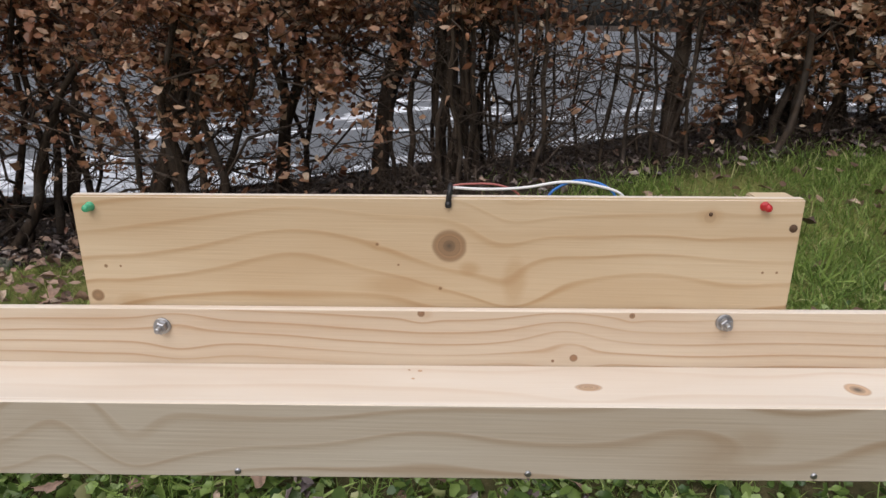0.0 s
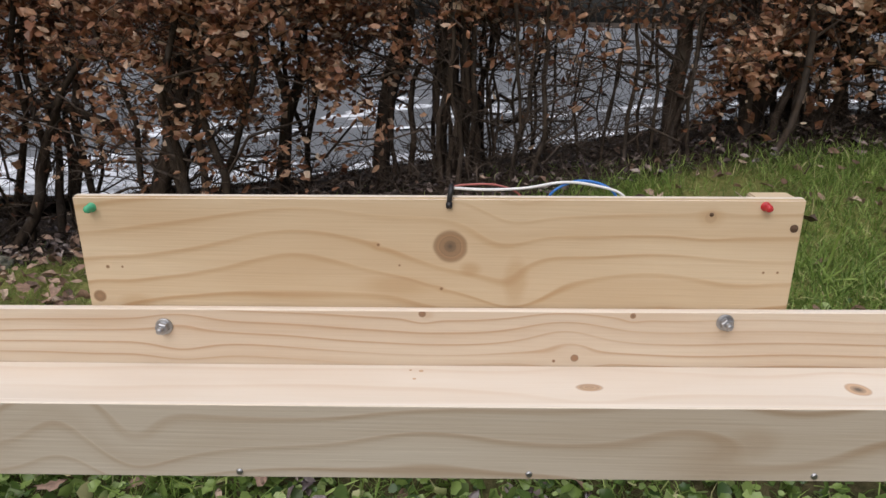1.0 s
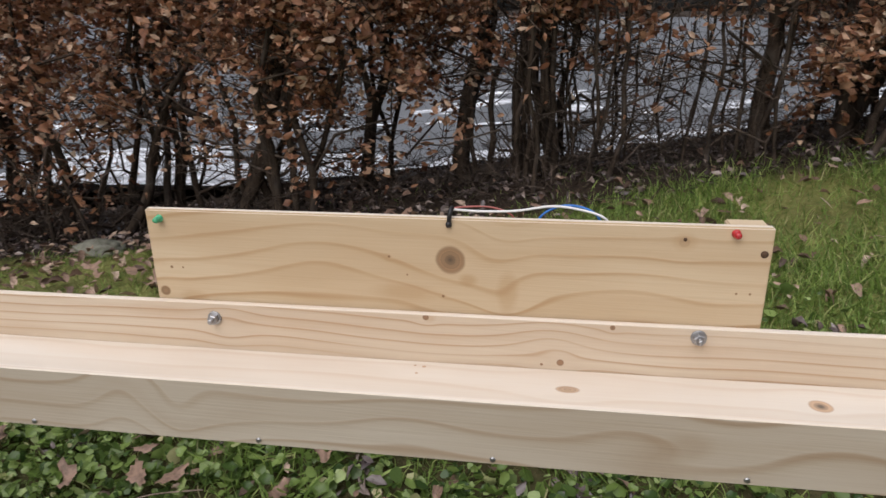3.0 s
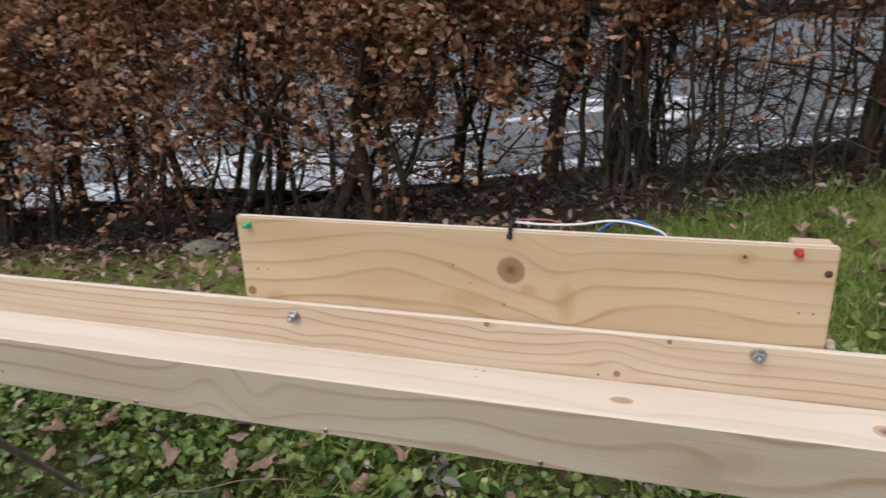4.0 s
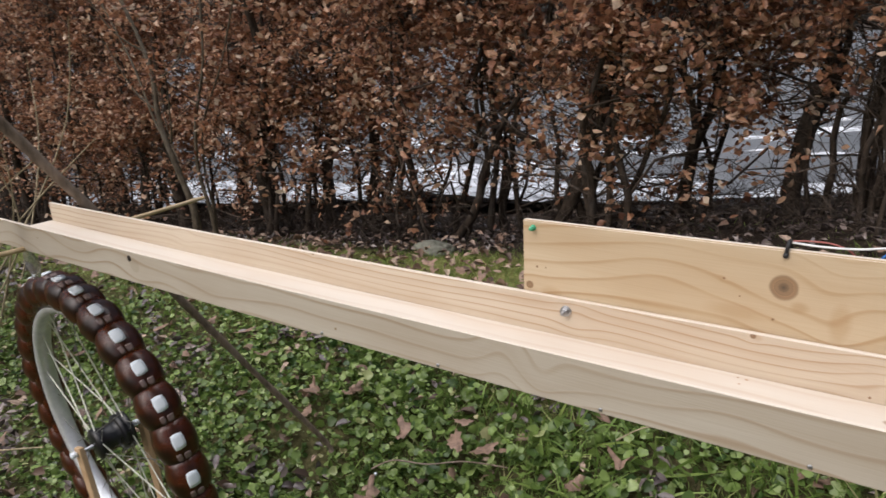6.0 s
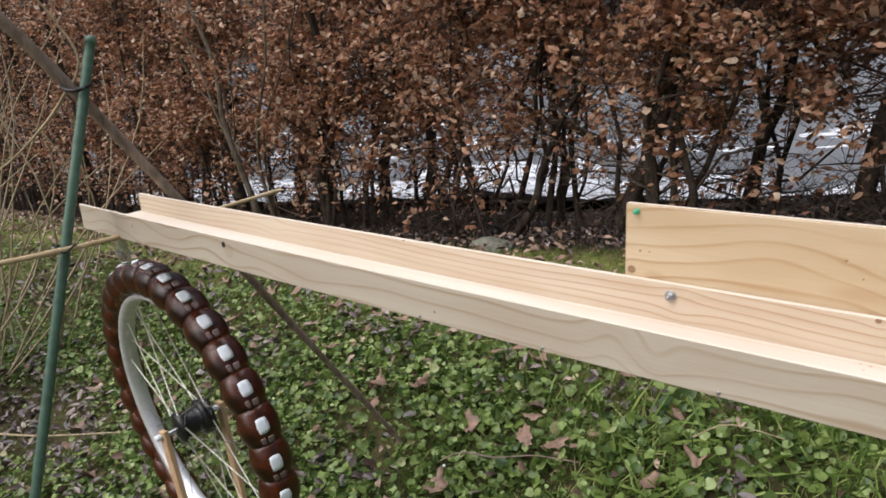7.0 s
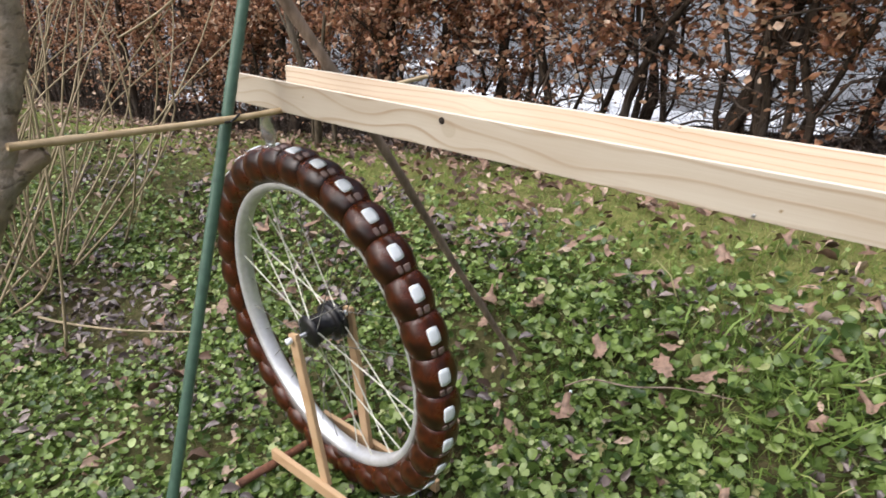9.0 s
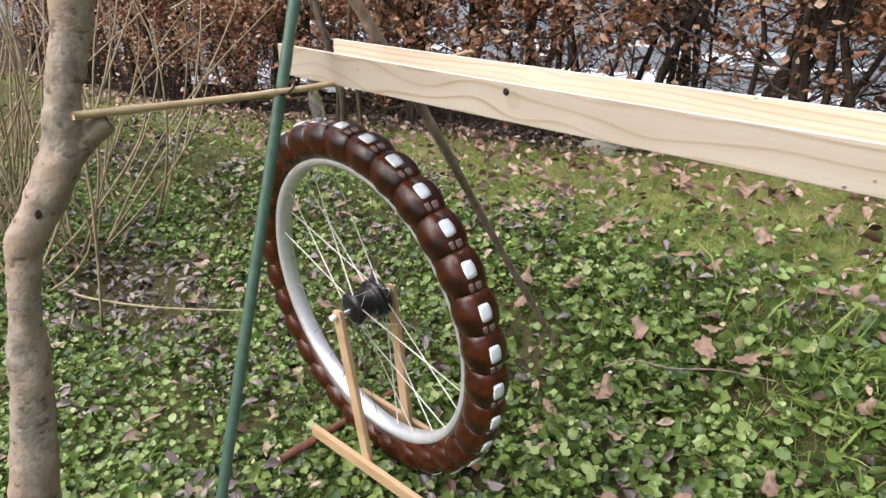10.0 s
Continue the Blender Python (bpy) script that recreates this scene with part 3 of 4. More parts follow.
i, row = 0, []
for bx in np.arange(-8.8, 3.6, 0.29):
    i += 1
    bx = float(bx) + 0.05 * math.sin(i * 2.3)
    if not 0.0 < bx < 1.15:
        row.append(beech_shrub(bx, 2.28 + 0.16 * math.sin(i * 1.9) + 0.08 * math.sin(i * 5.1), 100 + i))
# the open stretch: a dense clump, thin rods, twigs and one thick stem
beech_shrub(0.225, 2.3, 211, 16, 0.062, (0.006, 0.014), (0.014, 0.018))
beech_shrub(0.47, 2.32, 212, 11, 0.11, (0.004, 0.009), (0.008, 0.012))
beech_shrub(0.8, 2.36, 213, 7, 0.14, (0.0035, 0.007), (0.006, 0.009))
for j, (bx, by) in enumerate(((1.38, 2.5), (1.68, 2.46), (1.95, 2.52))):
    beech_shrub(bx, by, 230 + j)
beech_shrub(1.07, 2.28, 214, 4, 0.04, (0.005, 0.012), (0.027, 0.032))
limbed = min(row, key=lambda e: abs(e.location.x + 1.15))
part("limb", tube(spline([(-1.12, 2.36, 0.44), (-1.27, 2.3, 0.525), (-1.4, 2.28, 0.555), (-1.52, 2.24, 0.65), (-1.62, 2.25, 0.76)], 18), [0.021 - 0.0006 * j for j in range(19)], 9, knobbly=0.003), m_stem, limbed, "thick dark slanting limb")

# ---- plants and litter on the ground ----
rng = np.random.default_rng(5)


def undergrowth(n):
    """Low dark brush at the hedge's foot: short crossing crooked twigs."""
    X = rng.uniform(-8.5, 3.8, n)
    Y = 2.32 + rng.normal(size=n) * 0.2 + 0.16 * np.clip((X - 0.3) / 0.6, 0, 1)
    ok = rng.random(n) > 0.75 * np.exp(-((X + 1.45) / 0.32) ** 4)
    X, Y = X[ok], Y[ok]
    n = len(X)
    Z = ground_z(X, Y)
    d = rng.normal(size=(n, 3)) * [1.0, 0.7, 0.35] + [0, 0, 0.45]
    a = np.stack([X, Y, Z + np.abs(rng.normal(size=n)) * 0.07 - 0.01], 1)
    V, F = crooked(a, d, rng.uniform(0.05, 0.22, n), rng.uniform(0.0012, 0.0038, n), rng)
    tagged(bulk("undergrowth", V, F, m_twig, None, "tangled dark brush at the foot of the hedge"), category="brush")


undergrowth(11000)
ROUND = [(0.0, 0.0, 0.0)] + [(0.5 * math.cos(q) * (0.7 if j == 0 else 1.16 if j == 4 else 1), (0.45 if j % 2 else 0.52) * math.sin(q), 0.16 if j % 2 else 0.09) for j, q in enumerate(np.linspace(math.pi, 3 * math.pi, 9)[:-1])]
ROUND_F = [(0, j, j % 8 + 1) for j in range(1, 9)]


def field(n, x0, x1, y0, y1, keep, lift):
    X, Y = rng.uniform(x0, x1, n), rng.uniform(y0, y1, n)
    ok = rng.random(n) < keep(X, Y)
    X, Y = X[ok], Y[ok]
    return np.stack([X, Y, ground_z(X, Y) + rng.uniform(*lift, len(X))], 1)


def patchy(X, Y, s, seed):
    return np.array([noise.noise(Vector((a * s, b * s, seed))) for a, b in zip(X, Y)])


def cover_share(X, Y):
    reach = Y + lerp(X, [-2.7, -1.9, -0.6, 0.4], [0.4, 0.0, -0.05, -0.1])
    edge = lerp(reach, [-0.7, -0.5, 0.75, 0.95, 1.3], [0.5, 1, 1, 0.3, 0.02]) * (1 - 0.97 * np.exp(-(((X + 2.05) / 0.45) ** 2 + ((Y - 0.16) / 0.19) ** 2) ** 2))
    grassy = 1 - 0.6 * np.clip((X + 0.75) / 0.3, 0, 1) * np.clip((Y - 0.5) / 0.2, 0, 1)
    return edge * grassy * np.clip(0.85 + 1.3 * patchy(X, Y, 4.5, 2.0) + 0.6 * patchy(X, Y, 13.0, 4.0), 0.4, 1)


P = field(140000, -3.8, 1.9, -0.55, 1.3, cover_share, (0.004, 0.042))
V, F = scatter(ROUND, ROUND_F, P, (0.007 + 0.017 * rng.random(len(P)) ** 1.4) * (1 + 0.25 * (rng.random(len(P)) < 0.06)) * np.interp(P[:, 0], [-1.2, -0.4], [1.0, 1.4]), rng, 0.6, curl=1.2)
tagged(bulk("ground_cover", V, F, m_cover, None, "dense round-leaved green creeping plants covering the soil"), category="plants")

BLADE = [(0, -0.03, 0), (0, 0.03, 0), (0.3, 0.022, 0.5), (0.3, -0.022, 0.5), (0.85, 0, 0.72)]
BLADE_F = [(0, 1, 2, 3), (3, 2, 4)]


def lawn_depth(X, Y):
    """Y, drawn in where the lawn runs further under the hedge."""
    return Y - 0.2 * np.clip((X - 0.3) / 0.6, 0, 1)


def grass_share(X, Y):
    Y = lawn_depth(X, Y)
    lawn = lerp(Y, [-0.4, 0.5, 0.8, 1.0, 1.75, 1.95], [0.1, 0.14, 0.4, 1, 0.95, 0.06]) * lerp(X, [-4, -1.2, 0.0, 1.0], [0.6, 0.75, 1, 1])
    return np.clip(lawn * (0.8 + 0.9 * patchy(X, Y, 2.3, 7.0)), 0, 1)


P = field(310000, -6.6, 3.6, -0.4, 2.3, grass_share, (-0.004, 0.004))
V, F = scatter(BLADE, BLADE_F, P, rng.uniform(0.018, 0.042, len(P)) * np.interp(P[:, 0], [0, 0.8], [0.9, 1.12]), rng, 0.4, curl=0.5)
tagged(bulk("lawn_grass", V, F, m_grass, None, "short rough winter lawn grass"), category="grass")
mixed = field(9000, -0.75, 0.6, 0.45, 1.0, lambda X, Y: np.clip(0.5 + 1.6 * patchy(X, Y, 5.0, 9.0), 0, 1), (-0.004, 0.006))
P = np.concatenate([field(60000, 0.3, 2.6, 0.55, 2.25, grass_share, (-0.004, 0.004)), mixed])
V, F = scatter(BLADE, BLADE_F, P, rng.uniform(0.026, 0.052, len(P)), rng, 0.35, curl=0.5)
tagged(bulk("lawn_grass", V, F, m_grass, None, "taller green lawn grass on the rise and among the plants"), category="grass")
tuft = np.concatenate([np.stack([cx + rng.normal(size=55) * 0.06, cy + rng.normal(size=55) * 0.045], 1) for cx, cy in
                       ((-0.3, 0.75), (-0.12, 0.72), (-0.42, 0.8), (0.1, 0.8), (0.3, 0.75), (-0.22, 0.6), (0.55, 0.85), (0.9, 1.0), (1.2, 1.25), (0.0, 0.95))])
P = np.stack([tuft[:, 0], tuft[:, 1], ground_z(tuft[:, 0], tuft[:, 1])], 1)
V, F = scatter(BLADE, BLADE_F, P, rng.uniform(0.05, 0.115, len(P)), rng, 0.55, curl=0.6)
tagged(bulk("grass_tufts", V, F, m_grass, None, "longer arching green grass tufts"), category="grass")


def litter_share(X, Y):
    return np.clip(lerp(Y, [0.0, 0.9, 1.1, 1.7, 1.95, 2.5], [0.25, 0.3, 0.8, 1, 1, 1]) * lerp(X, [-3, -1, 0.3, 1.2], [1, 1, 0.55, 0.25]), 0, 1) * lerp(Y, [1.8, 2.0], [1, 0.35])


P = field(15000, -7.5, 3.0, -0.4, 2.9, litter_share, (0.015, 0.045))
V, F = scatter(LEAF, LEAF_F, P, rng.uniform(0.022, 0.055, len(P)), rng, 0.35, curl=0.7)
tagged(bulk("leaf_litter", V, F, m_litter, None, "scattered dry brown fallen leaves"), category="leaves")

def wet_share(X, Y):
    return np.clip(0.08 + 1.8 * patchy(X, Y, 4.0, 11.0), 0, 1) * lerp(X, [-1.3, -0.9], [1, 0.6]) + 1.3 * np.exp(-((X + 2.05) / 0.45) ** 2 - ((Y - 0.17) / 0.18) ** 2)


P = np.concatenate([field(12000, -3.4, 1.2, -0.3, 1.15, wet_share, (0.014, 0.05)), field(9000, -7.0, 3.2, 1.8, 2.9, lambda X, Y: 0.8 * (lawn_depth(X, Y) > 1.82), (0.004, 0.03))])
V, F = scatter(LEAF, LEAF_F, P, rng.uniform(0.018, 0.042, len(P)), rng, 0.4, curl=1.0)
tagged(bulk("wet_leaf_litter", V, F, m_wet, None, "dark wet purplish rotting leaves between the plants"), category="leaves")

OAK = [(0, 0, 0)]
for j in range(20):
    q = 2 * math.pi * j / 20
    r = (0.5 if j % 2 == 0 else 0.37) * (1 + 0.2 * math.cos(q) + 0.14 * math.sin(2.3 * q + 1) + 0.1 * math.sin(5 * q))
    OAK.append((r * math.cos(q), r * 0.62 * math.sin(q), 0.2 * r * math.sin(3 * q + 0.5) + 0.12 * math.cos(2 * q) + 0.1 * r))
OAK_F = [(0, j, j % 20 + 1) for j in range(1, 21)]


def oak_leaf(x, y, size, seed):
    r = np.random.default_rng(seed)
    p = np.array([[x, y, float(ground_z(x, y)) + 0.05]])
    V, F = scatter(OAK, OAK_F, p, np.array([size]), r, 0.22, curl=0.8)
    ob = bulk("oak_leaf", V, F, m_litter, None, "lobed pinkish-brown fallen oak leaf on the plants", "")
    tagged(ob, category="leaf", group="fallen oak leaves")


oaks = [(-0.407, 0.627, 0.07), (-0.49, 0.63, 0.075), (-0.945, 0.636, 0.06), (-0.638, 0.479, 0.06), (-0.5, 0.69, 0.05), (-0.7, 0.85, 0.055), (-0.66, 0.87, 0.05),
        (-0.34, 0.87, 0.06), (-0.3, 0.9, 0.05), (-0.2, 0.61, 0.05), (-0.128, 0.686, 0.055), (-1.1, 0.9, 0.05), (-0.55, 0.4, 0.045), (-1.4, 0.5, 0.06), (-1.6, 0.4, 0.06), (-1.8, 0.2, 0.06)]
oaks += [(float(rng.uniform(-3, 0.6)), float(rng.uniform(0.85, 1.85)), float(rng.uniform(0.04, 0.07))) for _ in range(70)]
oaks += [(float(rng.uniform(-1.9, 0.5)), float(rng.uniform(0.25, 0.9)), float(rng.uniform(0.035, 0.065))) for _ in range(26)]
for j, (ox, oy, s) in enumerate(oaks):
    oak_leaf(ox, oy, s, 300 + j)

# field stone at the hedge foot
bm = bmesh.new()
bmesh.ops.create_icosphere(bm, subdivisions=4, radius=1)
sx, sy = -1.4, 1.86
for v in bm.verts:
    d = 1 + 0.3 * noise.fractal(v.co * 1.3, 1.0, 2.0, 3)
    v.co = Vector((sx + v.co.x * d * 0.1, sy + v.co.y * d * 0.06, float(ground_z(sx, sy)) + 0.015 + v.co.z * d * 0.038))
tagged(part("field_stone", bm, m_stone, None, "mossy grey field stone lying by the hedge"), category="stone")


# ---- the channel ----
def rim_z(x):
    """Height of the channel's front edge: it falls a little towards the wheel and bows."""
    return 0.6948 + 0.0125 * x + 0.0076 * x * x


def plank(y0, y1, lo, hi, x0=-0.989, x1=1.0, n=40, droop=0.0):
    bm = bmesh.new()
    rows = []
    for q in np.linspace(x0, x1, n + 1):
        c = rim_z(q) - droop * max(0.0, -q)
        rows.append([bm.verts.new((q, y, c + z)) for y, z in ((y0, lo), (y1, lo), (y1, hi), (y0, hi))])
    for r0, r1 in zip(rows, rows[1:]):
        for j in range(4):
            bm.faces.new((r0[j], r0[(j + 1) % 4], r1[(j + 1) % 4], r1[j]))
    bm.faces.new(rows[0])
    bm.faces.new(rows[-1][::-1])
    bmesh.ops.recalc_face_normals(bm, faces=bm.faces[:])
    long_edges = [ed for ed in bm.edges if len(ed.link_faces) == 2 and ed.calc_face_angle() > 1]
    bmesh.ops.bevel(bm, geom=long_edges, offset=0.0006, segments=1, affect="EDGES")
    return bm


def skylit_edges(ob):
    """Lightens the faces that look up: the sky light on them is put into the colour."""
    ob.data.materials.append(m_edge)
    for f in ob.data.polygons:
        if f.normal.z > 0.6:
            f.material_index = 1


channel = thing("wooden_channel", (0, 0.05, 0.65), "long open channel of pale planed pine boards", "channel")
fb = part("front_board", plank(0.0, 0.0042, -0.043, 0.0), m_front, channel, "pine board with flowing grain, greyed by shade in its colour", smooth=False)
bb = part("back_board", plank(0.106, 0.1115, -0.043, 0.0035, droop=0.007), m_back, channel, "pine board with close straight grain", smooth=False)
skylit_edges(fb)
skylit_edges(bb)
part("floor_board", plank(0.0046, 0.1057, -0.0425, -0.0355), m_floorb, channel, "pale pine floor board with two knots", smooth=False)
part("bore", lathe([(-0.0004, 0.0042), (0.0005, 0.0042)], (-0.57, 0, 0.68), (0, 1, 0)), m_hole, fb, "dark drilled hole")
for q in (-0.226, -0.079, 0.078, 0.226, 0.371, 0.52):
    z = rim_z(q) - 0.0395
    part("screw", lathe([(-0.001, 0.0009), (-0.001, 0.0014), (0.0003, 0.0019), (0.003, 0.0009)], (q, 0, z), (0, 1, 0), 14), m_zinc, fb, "small zinc screw head")
for q, z in ((0.0, 0.686), (0.361, 0.697)):
    bolt = part("bolt", lathe([(-0.0095, 0.0015), (-0.009, 0.002), (0.008, 0.002)], (q, 0.106, z), (0, 1, 0), 14), m_zinc, bb, "zinc-plated bolt end")
    part("nut", lathe([(-0.0058, 0.0036), (-0.0052, 0.0043), (-0.0018, 0.0043), (-0.0013, 0.0036)], (q, 0.106, z), (0, 1, 0), 6), m_zinc, bb, "hexagonal zinc nut", smooth=False)
    part("washer", lathe([(-0.0013, 0.0051), (-0.0011, 0.0055), (0.0002, 0.0055)], (q, 0.106, z), (0, 1, 0), 24), m_zinc, bb, "round zinc washer")

# ---- the signal board ----
board = thing("signal_board", (0.18, 0.12, 0.66), "upright pine board with a green and a red lamp", "board")
tilt = Matrix.Translation((0.18, 0, 0.7)) @ pose(0, 0, 0, 0, -0.9, 0) @ Matrix.Translation((-0.18, 0, -0.7))
face = part("panel", box(-0.05, 0.4035, 0.1135, 0.1205, 0.652, 0.7735, 0.0012, tilt), m_board, board, smooth=False)
skylit_edges(face)
part("batten", box(0.376, 0.402, 0.1228, 0.137, 0.66, 0.7722, 0.001, tilt), m_board, board, "thin wooden corner batten", smooth=False)


def led(x, z, material, label):
    part("lamp", lathe([(0.001, 0.0031), (0.0, 0.0031), (-0.0008, 0.0029), (-0.001, 0.0025), (-0.005, 0.0025), (-0.0066, 0.0019), (-0.0074, 0.0008)], (x, 0.1135, z), (0.0, 1, 0.0), 18), material, board, label)


led(-0.0395, 0.7628, m_ledg, "round green signal lamp")
led(0.3775, 0.772, m_ledr, "round red signal lamp")
for q, z, r in ((0.3975, 0.7582, 0.0026), (0.3452, 0.7662, 0.0013)):
    part("bore", lathe([(-0.0003, r), (0.0005, r)], (q, 0.1135, z), (0, 1, 0)), m_knothole, face, "small hole in a knot")
part("cable_tie", tube(spline([(0.1828, 0.1132, 0.7705), (0.183, 0.113, 0.773), (0.1835, 0.1135, 0.7775), (0.184, 0.118, 0.7795), (0.184, 0.1235, 0.778), (0.184, 0.126, 0.772)], 14), 0.0017, 8), m_black, board, "black cable tie over the edge")
part("tie_head", box(0.1808, 0.1848, 0.1105, 0.1138, 0.7672, 0.7712, 0.0006), m_black, board, "square head of the cable tie")
part("wire", tube(spline([(0.184, 0.121, 0.778), (0.205, 0.123, 0.7768), (0.23, 0.126, 0.7775), (0.255, 0.1285, 0.7812), (0.275, 0.1285, 0.7795), (0.292, 0.127, 0.7745), (0.3, 0.1265, 0.762)], 40), 0.0009, 8), m_wirew, board, "thin white wire")
part("wire", tube(spline([(0.245, 0.127, 0.77), (0.25, 0.1275, 0.7765), (0.262, 0.13, 0.7815), (0.276, 0.13, 0.781), (0.287, 0.128, 0.7755), (0.292, 0.1275, 0.764)], 30), 0.0009, 8), m_wireb, board, "thin blue wire")
part("wire", tube(spline([(0.184, 0.1225, 0.7785), (0.195, 0.1245, 0.7795), (0.212, 0.127, 0.779), (0.226, 0.1275, 0.774), (0.232, 0.1275, 0.764)], 30), 0.0007, 8), m_wirer, board, "thin red wire")

# ---- the water wheel ----
WC = Vector((-0.942, 0.107, 0.225))
wheel = thing("waterwheel", (WC.x, WC.y, WC.z - 0.341), "bicycle wheel ringed with brown cups as a water wheel", "wheel")


def ring(profile, n=96):
    """Turns (radius, y) pairs into a closed hoop round the axle."""
    bm = bmesh.new()
    rows = [[bm.verts.new((WC.x + r * math.cos(q), WC.y + y, WC.z + r * math.sin(q))) for r, y in profile] for q in (2 * math.pi * j / n for j in range(n))]
    m = len(profile)
    for i in range(n):
        a, b = rows[i], rows[(i + 1) % n]
        for j in range(m):
            bm.faces.new((a[j], a[(j + 1) % m], b[(j + 1) % m], b[j]))
    bmesh.ops.recalc_face_normals(bm, faces=bm.faces[:])
    return bm


rim = part("rim", ring([(0.264, -0.011), (0.2625, 0.0), (0.264, 0.011), (0.269, 0.016), (0.28, 0.0175), (0.28, 0.014), (0.275, 0.007), (0.275, -0.007), (0.28, -0.014), (0.28, -0.0175), (0.269, -0.016)]), m_rim, wheel, "silver aluminium rim")
part("cup_band", ring([(0.276, -0.0165), (0.288, -0.024), (0.308, -0.022), (0.313, 0.0), (0.308, 0.022), (0.288, 0.024), (0.276, 0.0165)]), m_cup, wheel, "dark brown band under the cups")
hub = part("hub", lathe([(-0.036, 0.008), (-0.034, 0.02), (-0.031, 0.031), (-0.025, 0.032), (-0.021, 0.029), (-0.012, 0.026), (0.0, 0.0255), (0.01, 0.026), (0.012, 0.03), (0.014, 0.037), (0.02, 0.0375), (0.0215, 0.034), (0.025, 0.034), (0.0265, 0.0385), (0.033, 0.038), (0.035, 0.024), (0.037, 0.008)], WC, (0, 1, 0), 28), m_hub, wheel, "black plastic hub")
part("axle", lathe([(-0.075, 0.0035), (-0.0745, 0.0042), (0.0745, 0.0042), (0.075, 0.0035)], WC, (0, 1, 0), 12), m_zinc, wheel, "thin steel axle")
for s in range(28):
    side = -1 if s % 2 else 1
    a = 2 * math.pi * s / 28
    b = a + (0.62 if (s // 2) % 2 else -0.62)
    p = WC + Vector((0.03 * math.cos(b), side * 0.027, 0.03 * math.sin(b)))
    q = WC + Vector((0.265 * math.cos(a), side * 0.003, 0.265 * math.sin(a)))
    # fixed sectors are coloured pale and drawn thicker: the sky's glint on steel
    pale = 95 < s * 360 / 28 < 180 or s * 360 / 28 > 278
    part("spoke", tube([p, p.lerp(q, 0.5), q], 0.0013 if pale else 0.0008, 6), m_spoke if pale else m_wire, wheel, "wire spoke with sky glint in its colour" if pale else "thin steel spoke coloured dark, without the glint")


def cup_mesh():
    """One bulging cup, lying along the rim, about the origin: x along, z outward."""
    bm = bmesh.new()
    sect = []
    for s in np.linspace(-0.034, 0.034, 9):
        r = 0.0276 - 6.0 * s * s
        sect.append([bm.verts.new((s, 1.22 * r * math.copysign(abs(math.cos(q)) ** 0.8, math.cos(q)), 1.16 * r * math.copysign(abs(math.sin(q)) ** 0.8, math.sin(q)))) for q in (2 * math.pi * (j + 0.5) / 14 for j in range(14))])
    for r0, r1 in zip(sect, sect[1:]):
        for j in range(14):
            bm.faces.new((r0[j], r0[(j + 1) % 14], r1[(j + 1) % 14], r1[j]))
    bm.faces.new(sect[0])
    bm.faces.new(sect[-1][::-1])
    bmesh.ops.recalc_face_normals(bm, faces=bm.faces[:])
    return bm


def patch_mesh(s0, s1, q0, q1):
    """A round-cornered patch laid over the cup's outer shoulder, about 1 mm proud."""
    bm = bmesh.new()
    for off in (0.0012, -0.001):
        for i in range(5):
            for j in range(6):
                a, b = i / 2 - 1, j / 2.5 - 1
                s = (s0 + s1) / 2 + (s1 - s0) / 2 * a * (1 - 0.1 * b * b)
                q = math.radians((q0 + q1) / 2 + (q1 - q0) / 2 * b * (1 - 0.14 * a * a))
                r = 0.0276 - 6.0 * s * s + off
                bm.verts.new((s, 1.22 * r * math.copysign(abs(math.cos(q)) ** 0.8, math.cos(q)), 1.16 * r * abs(math.sin(q)) ** 0.8))
    bm.verts.ensure_lookup_table()
    v = bm.verts
    for i in range(4):
        for j in range(5):
            a = i * 6 + j
            bm.faces.new((v[a], v[a + 1], v[a + 7], v[a + 6]))
            bm.faces.new((v[30 + a], v[30 + a + 6], v[30 + a + 7], v[30 + a + 1]))
    edge = [0, 1, 2, 3, 4, 5, 11, 17, 23, 29, 28, 27, 26, 25, 24, 18, 12, 6]
    for a, b in zip(edge, edge[1:] + edge[:1]):
        bm.faces.new((v[a], v[30 + a], v[30 + b], v[b]))
    bmesh.ops.recalc_face_normals(bm, faces=bm.faces[:])
    return bm


def mesh_of(name, bm, material):
    me = bpy.data.meshes.new(name)
    bm.to_mesh(me)
    bm.free()
    me.materials.append(material)
    me.shade_smooth()
    return me


# the white patches are the sky's reflection on the cups, made as solid shapes
cup_me, patch_me = mesh_of("cup", cup_mesh(), m_cup), mesh_of("white_glint", patch_mesh(-0.015, 0.0115, 87, 114), m_white)
# pinkish strips paint the paired highlights between one cup and the next
neck_me = mesh_of("neck_glint", patch_mesh(0.0195, 0.031, 84, 97), m_neck)
neck_low_me = mesh_of("neck_glint", patch_mesh(0.018, 0.0305, 103, 118), m_neck)
for j in range(32):
    a = math.radians(10.1 + 11.25 * j)
    c = new("cup", cup_me)
    c.parent = wheel
    c.matrix_local = Matrix.Translation((0.3085 * math.cos(a), 0, 0.341 + 0.3085 * math.sin(a))) @ Matrix.Rotation(math.pi / 2 - a, 4, "Y")
    tagged(c, "glossy dark brown plastic cup")
    p = new("white_glint", patch_me)
    p.parent = c
    tagged(p, "rounded white patch standing in for the sky's reflection")
    for strip in (neck_me, neck_low_me):
        p = new("neck_glint", strip)
        p.parent = c
        tagged(p, "dull pinkish strip painting the highlight at the cup's neck")

turn = Euler((0.079, 0, -0.102)).to_matrix()
wheel.location = WC - turn @ Vector((0, 0, 0.341))
wheel.rotation_euler = (0.079, 0, -0.102)

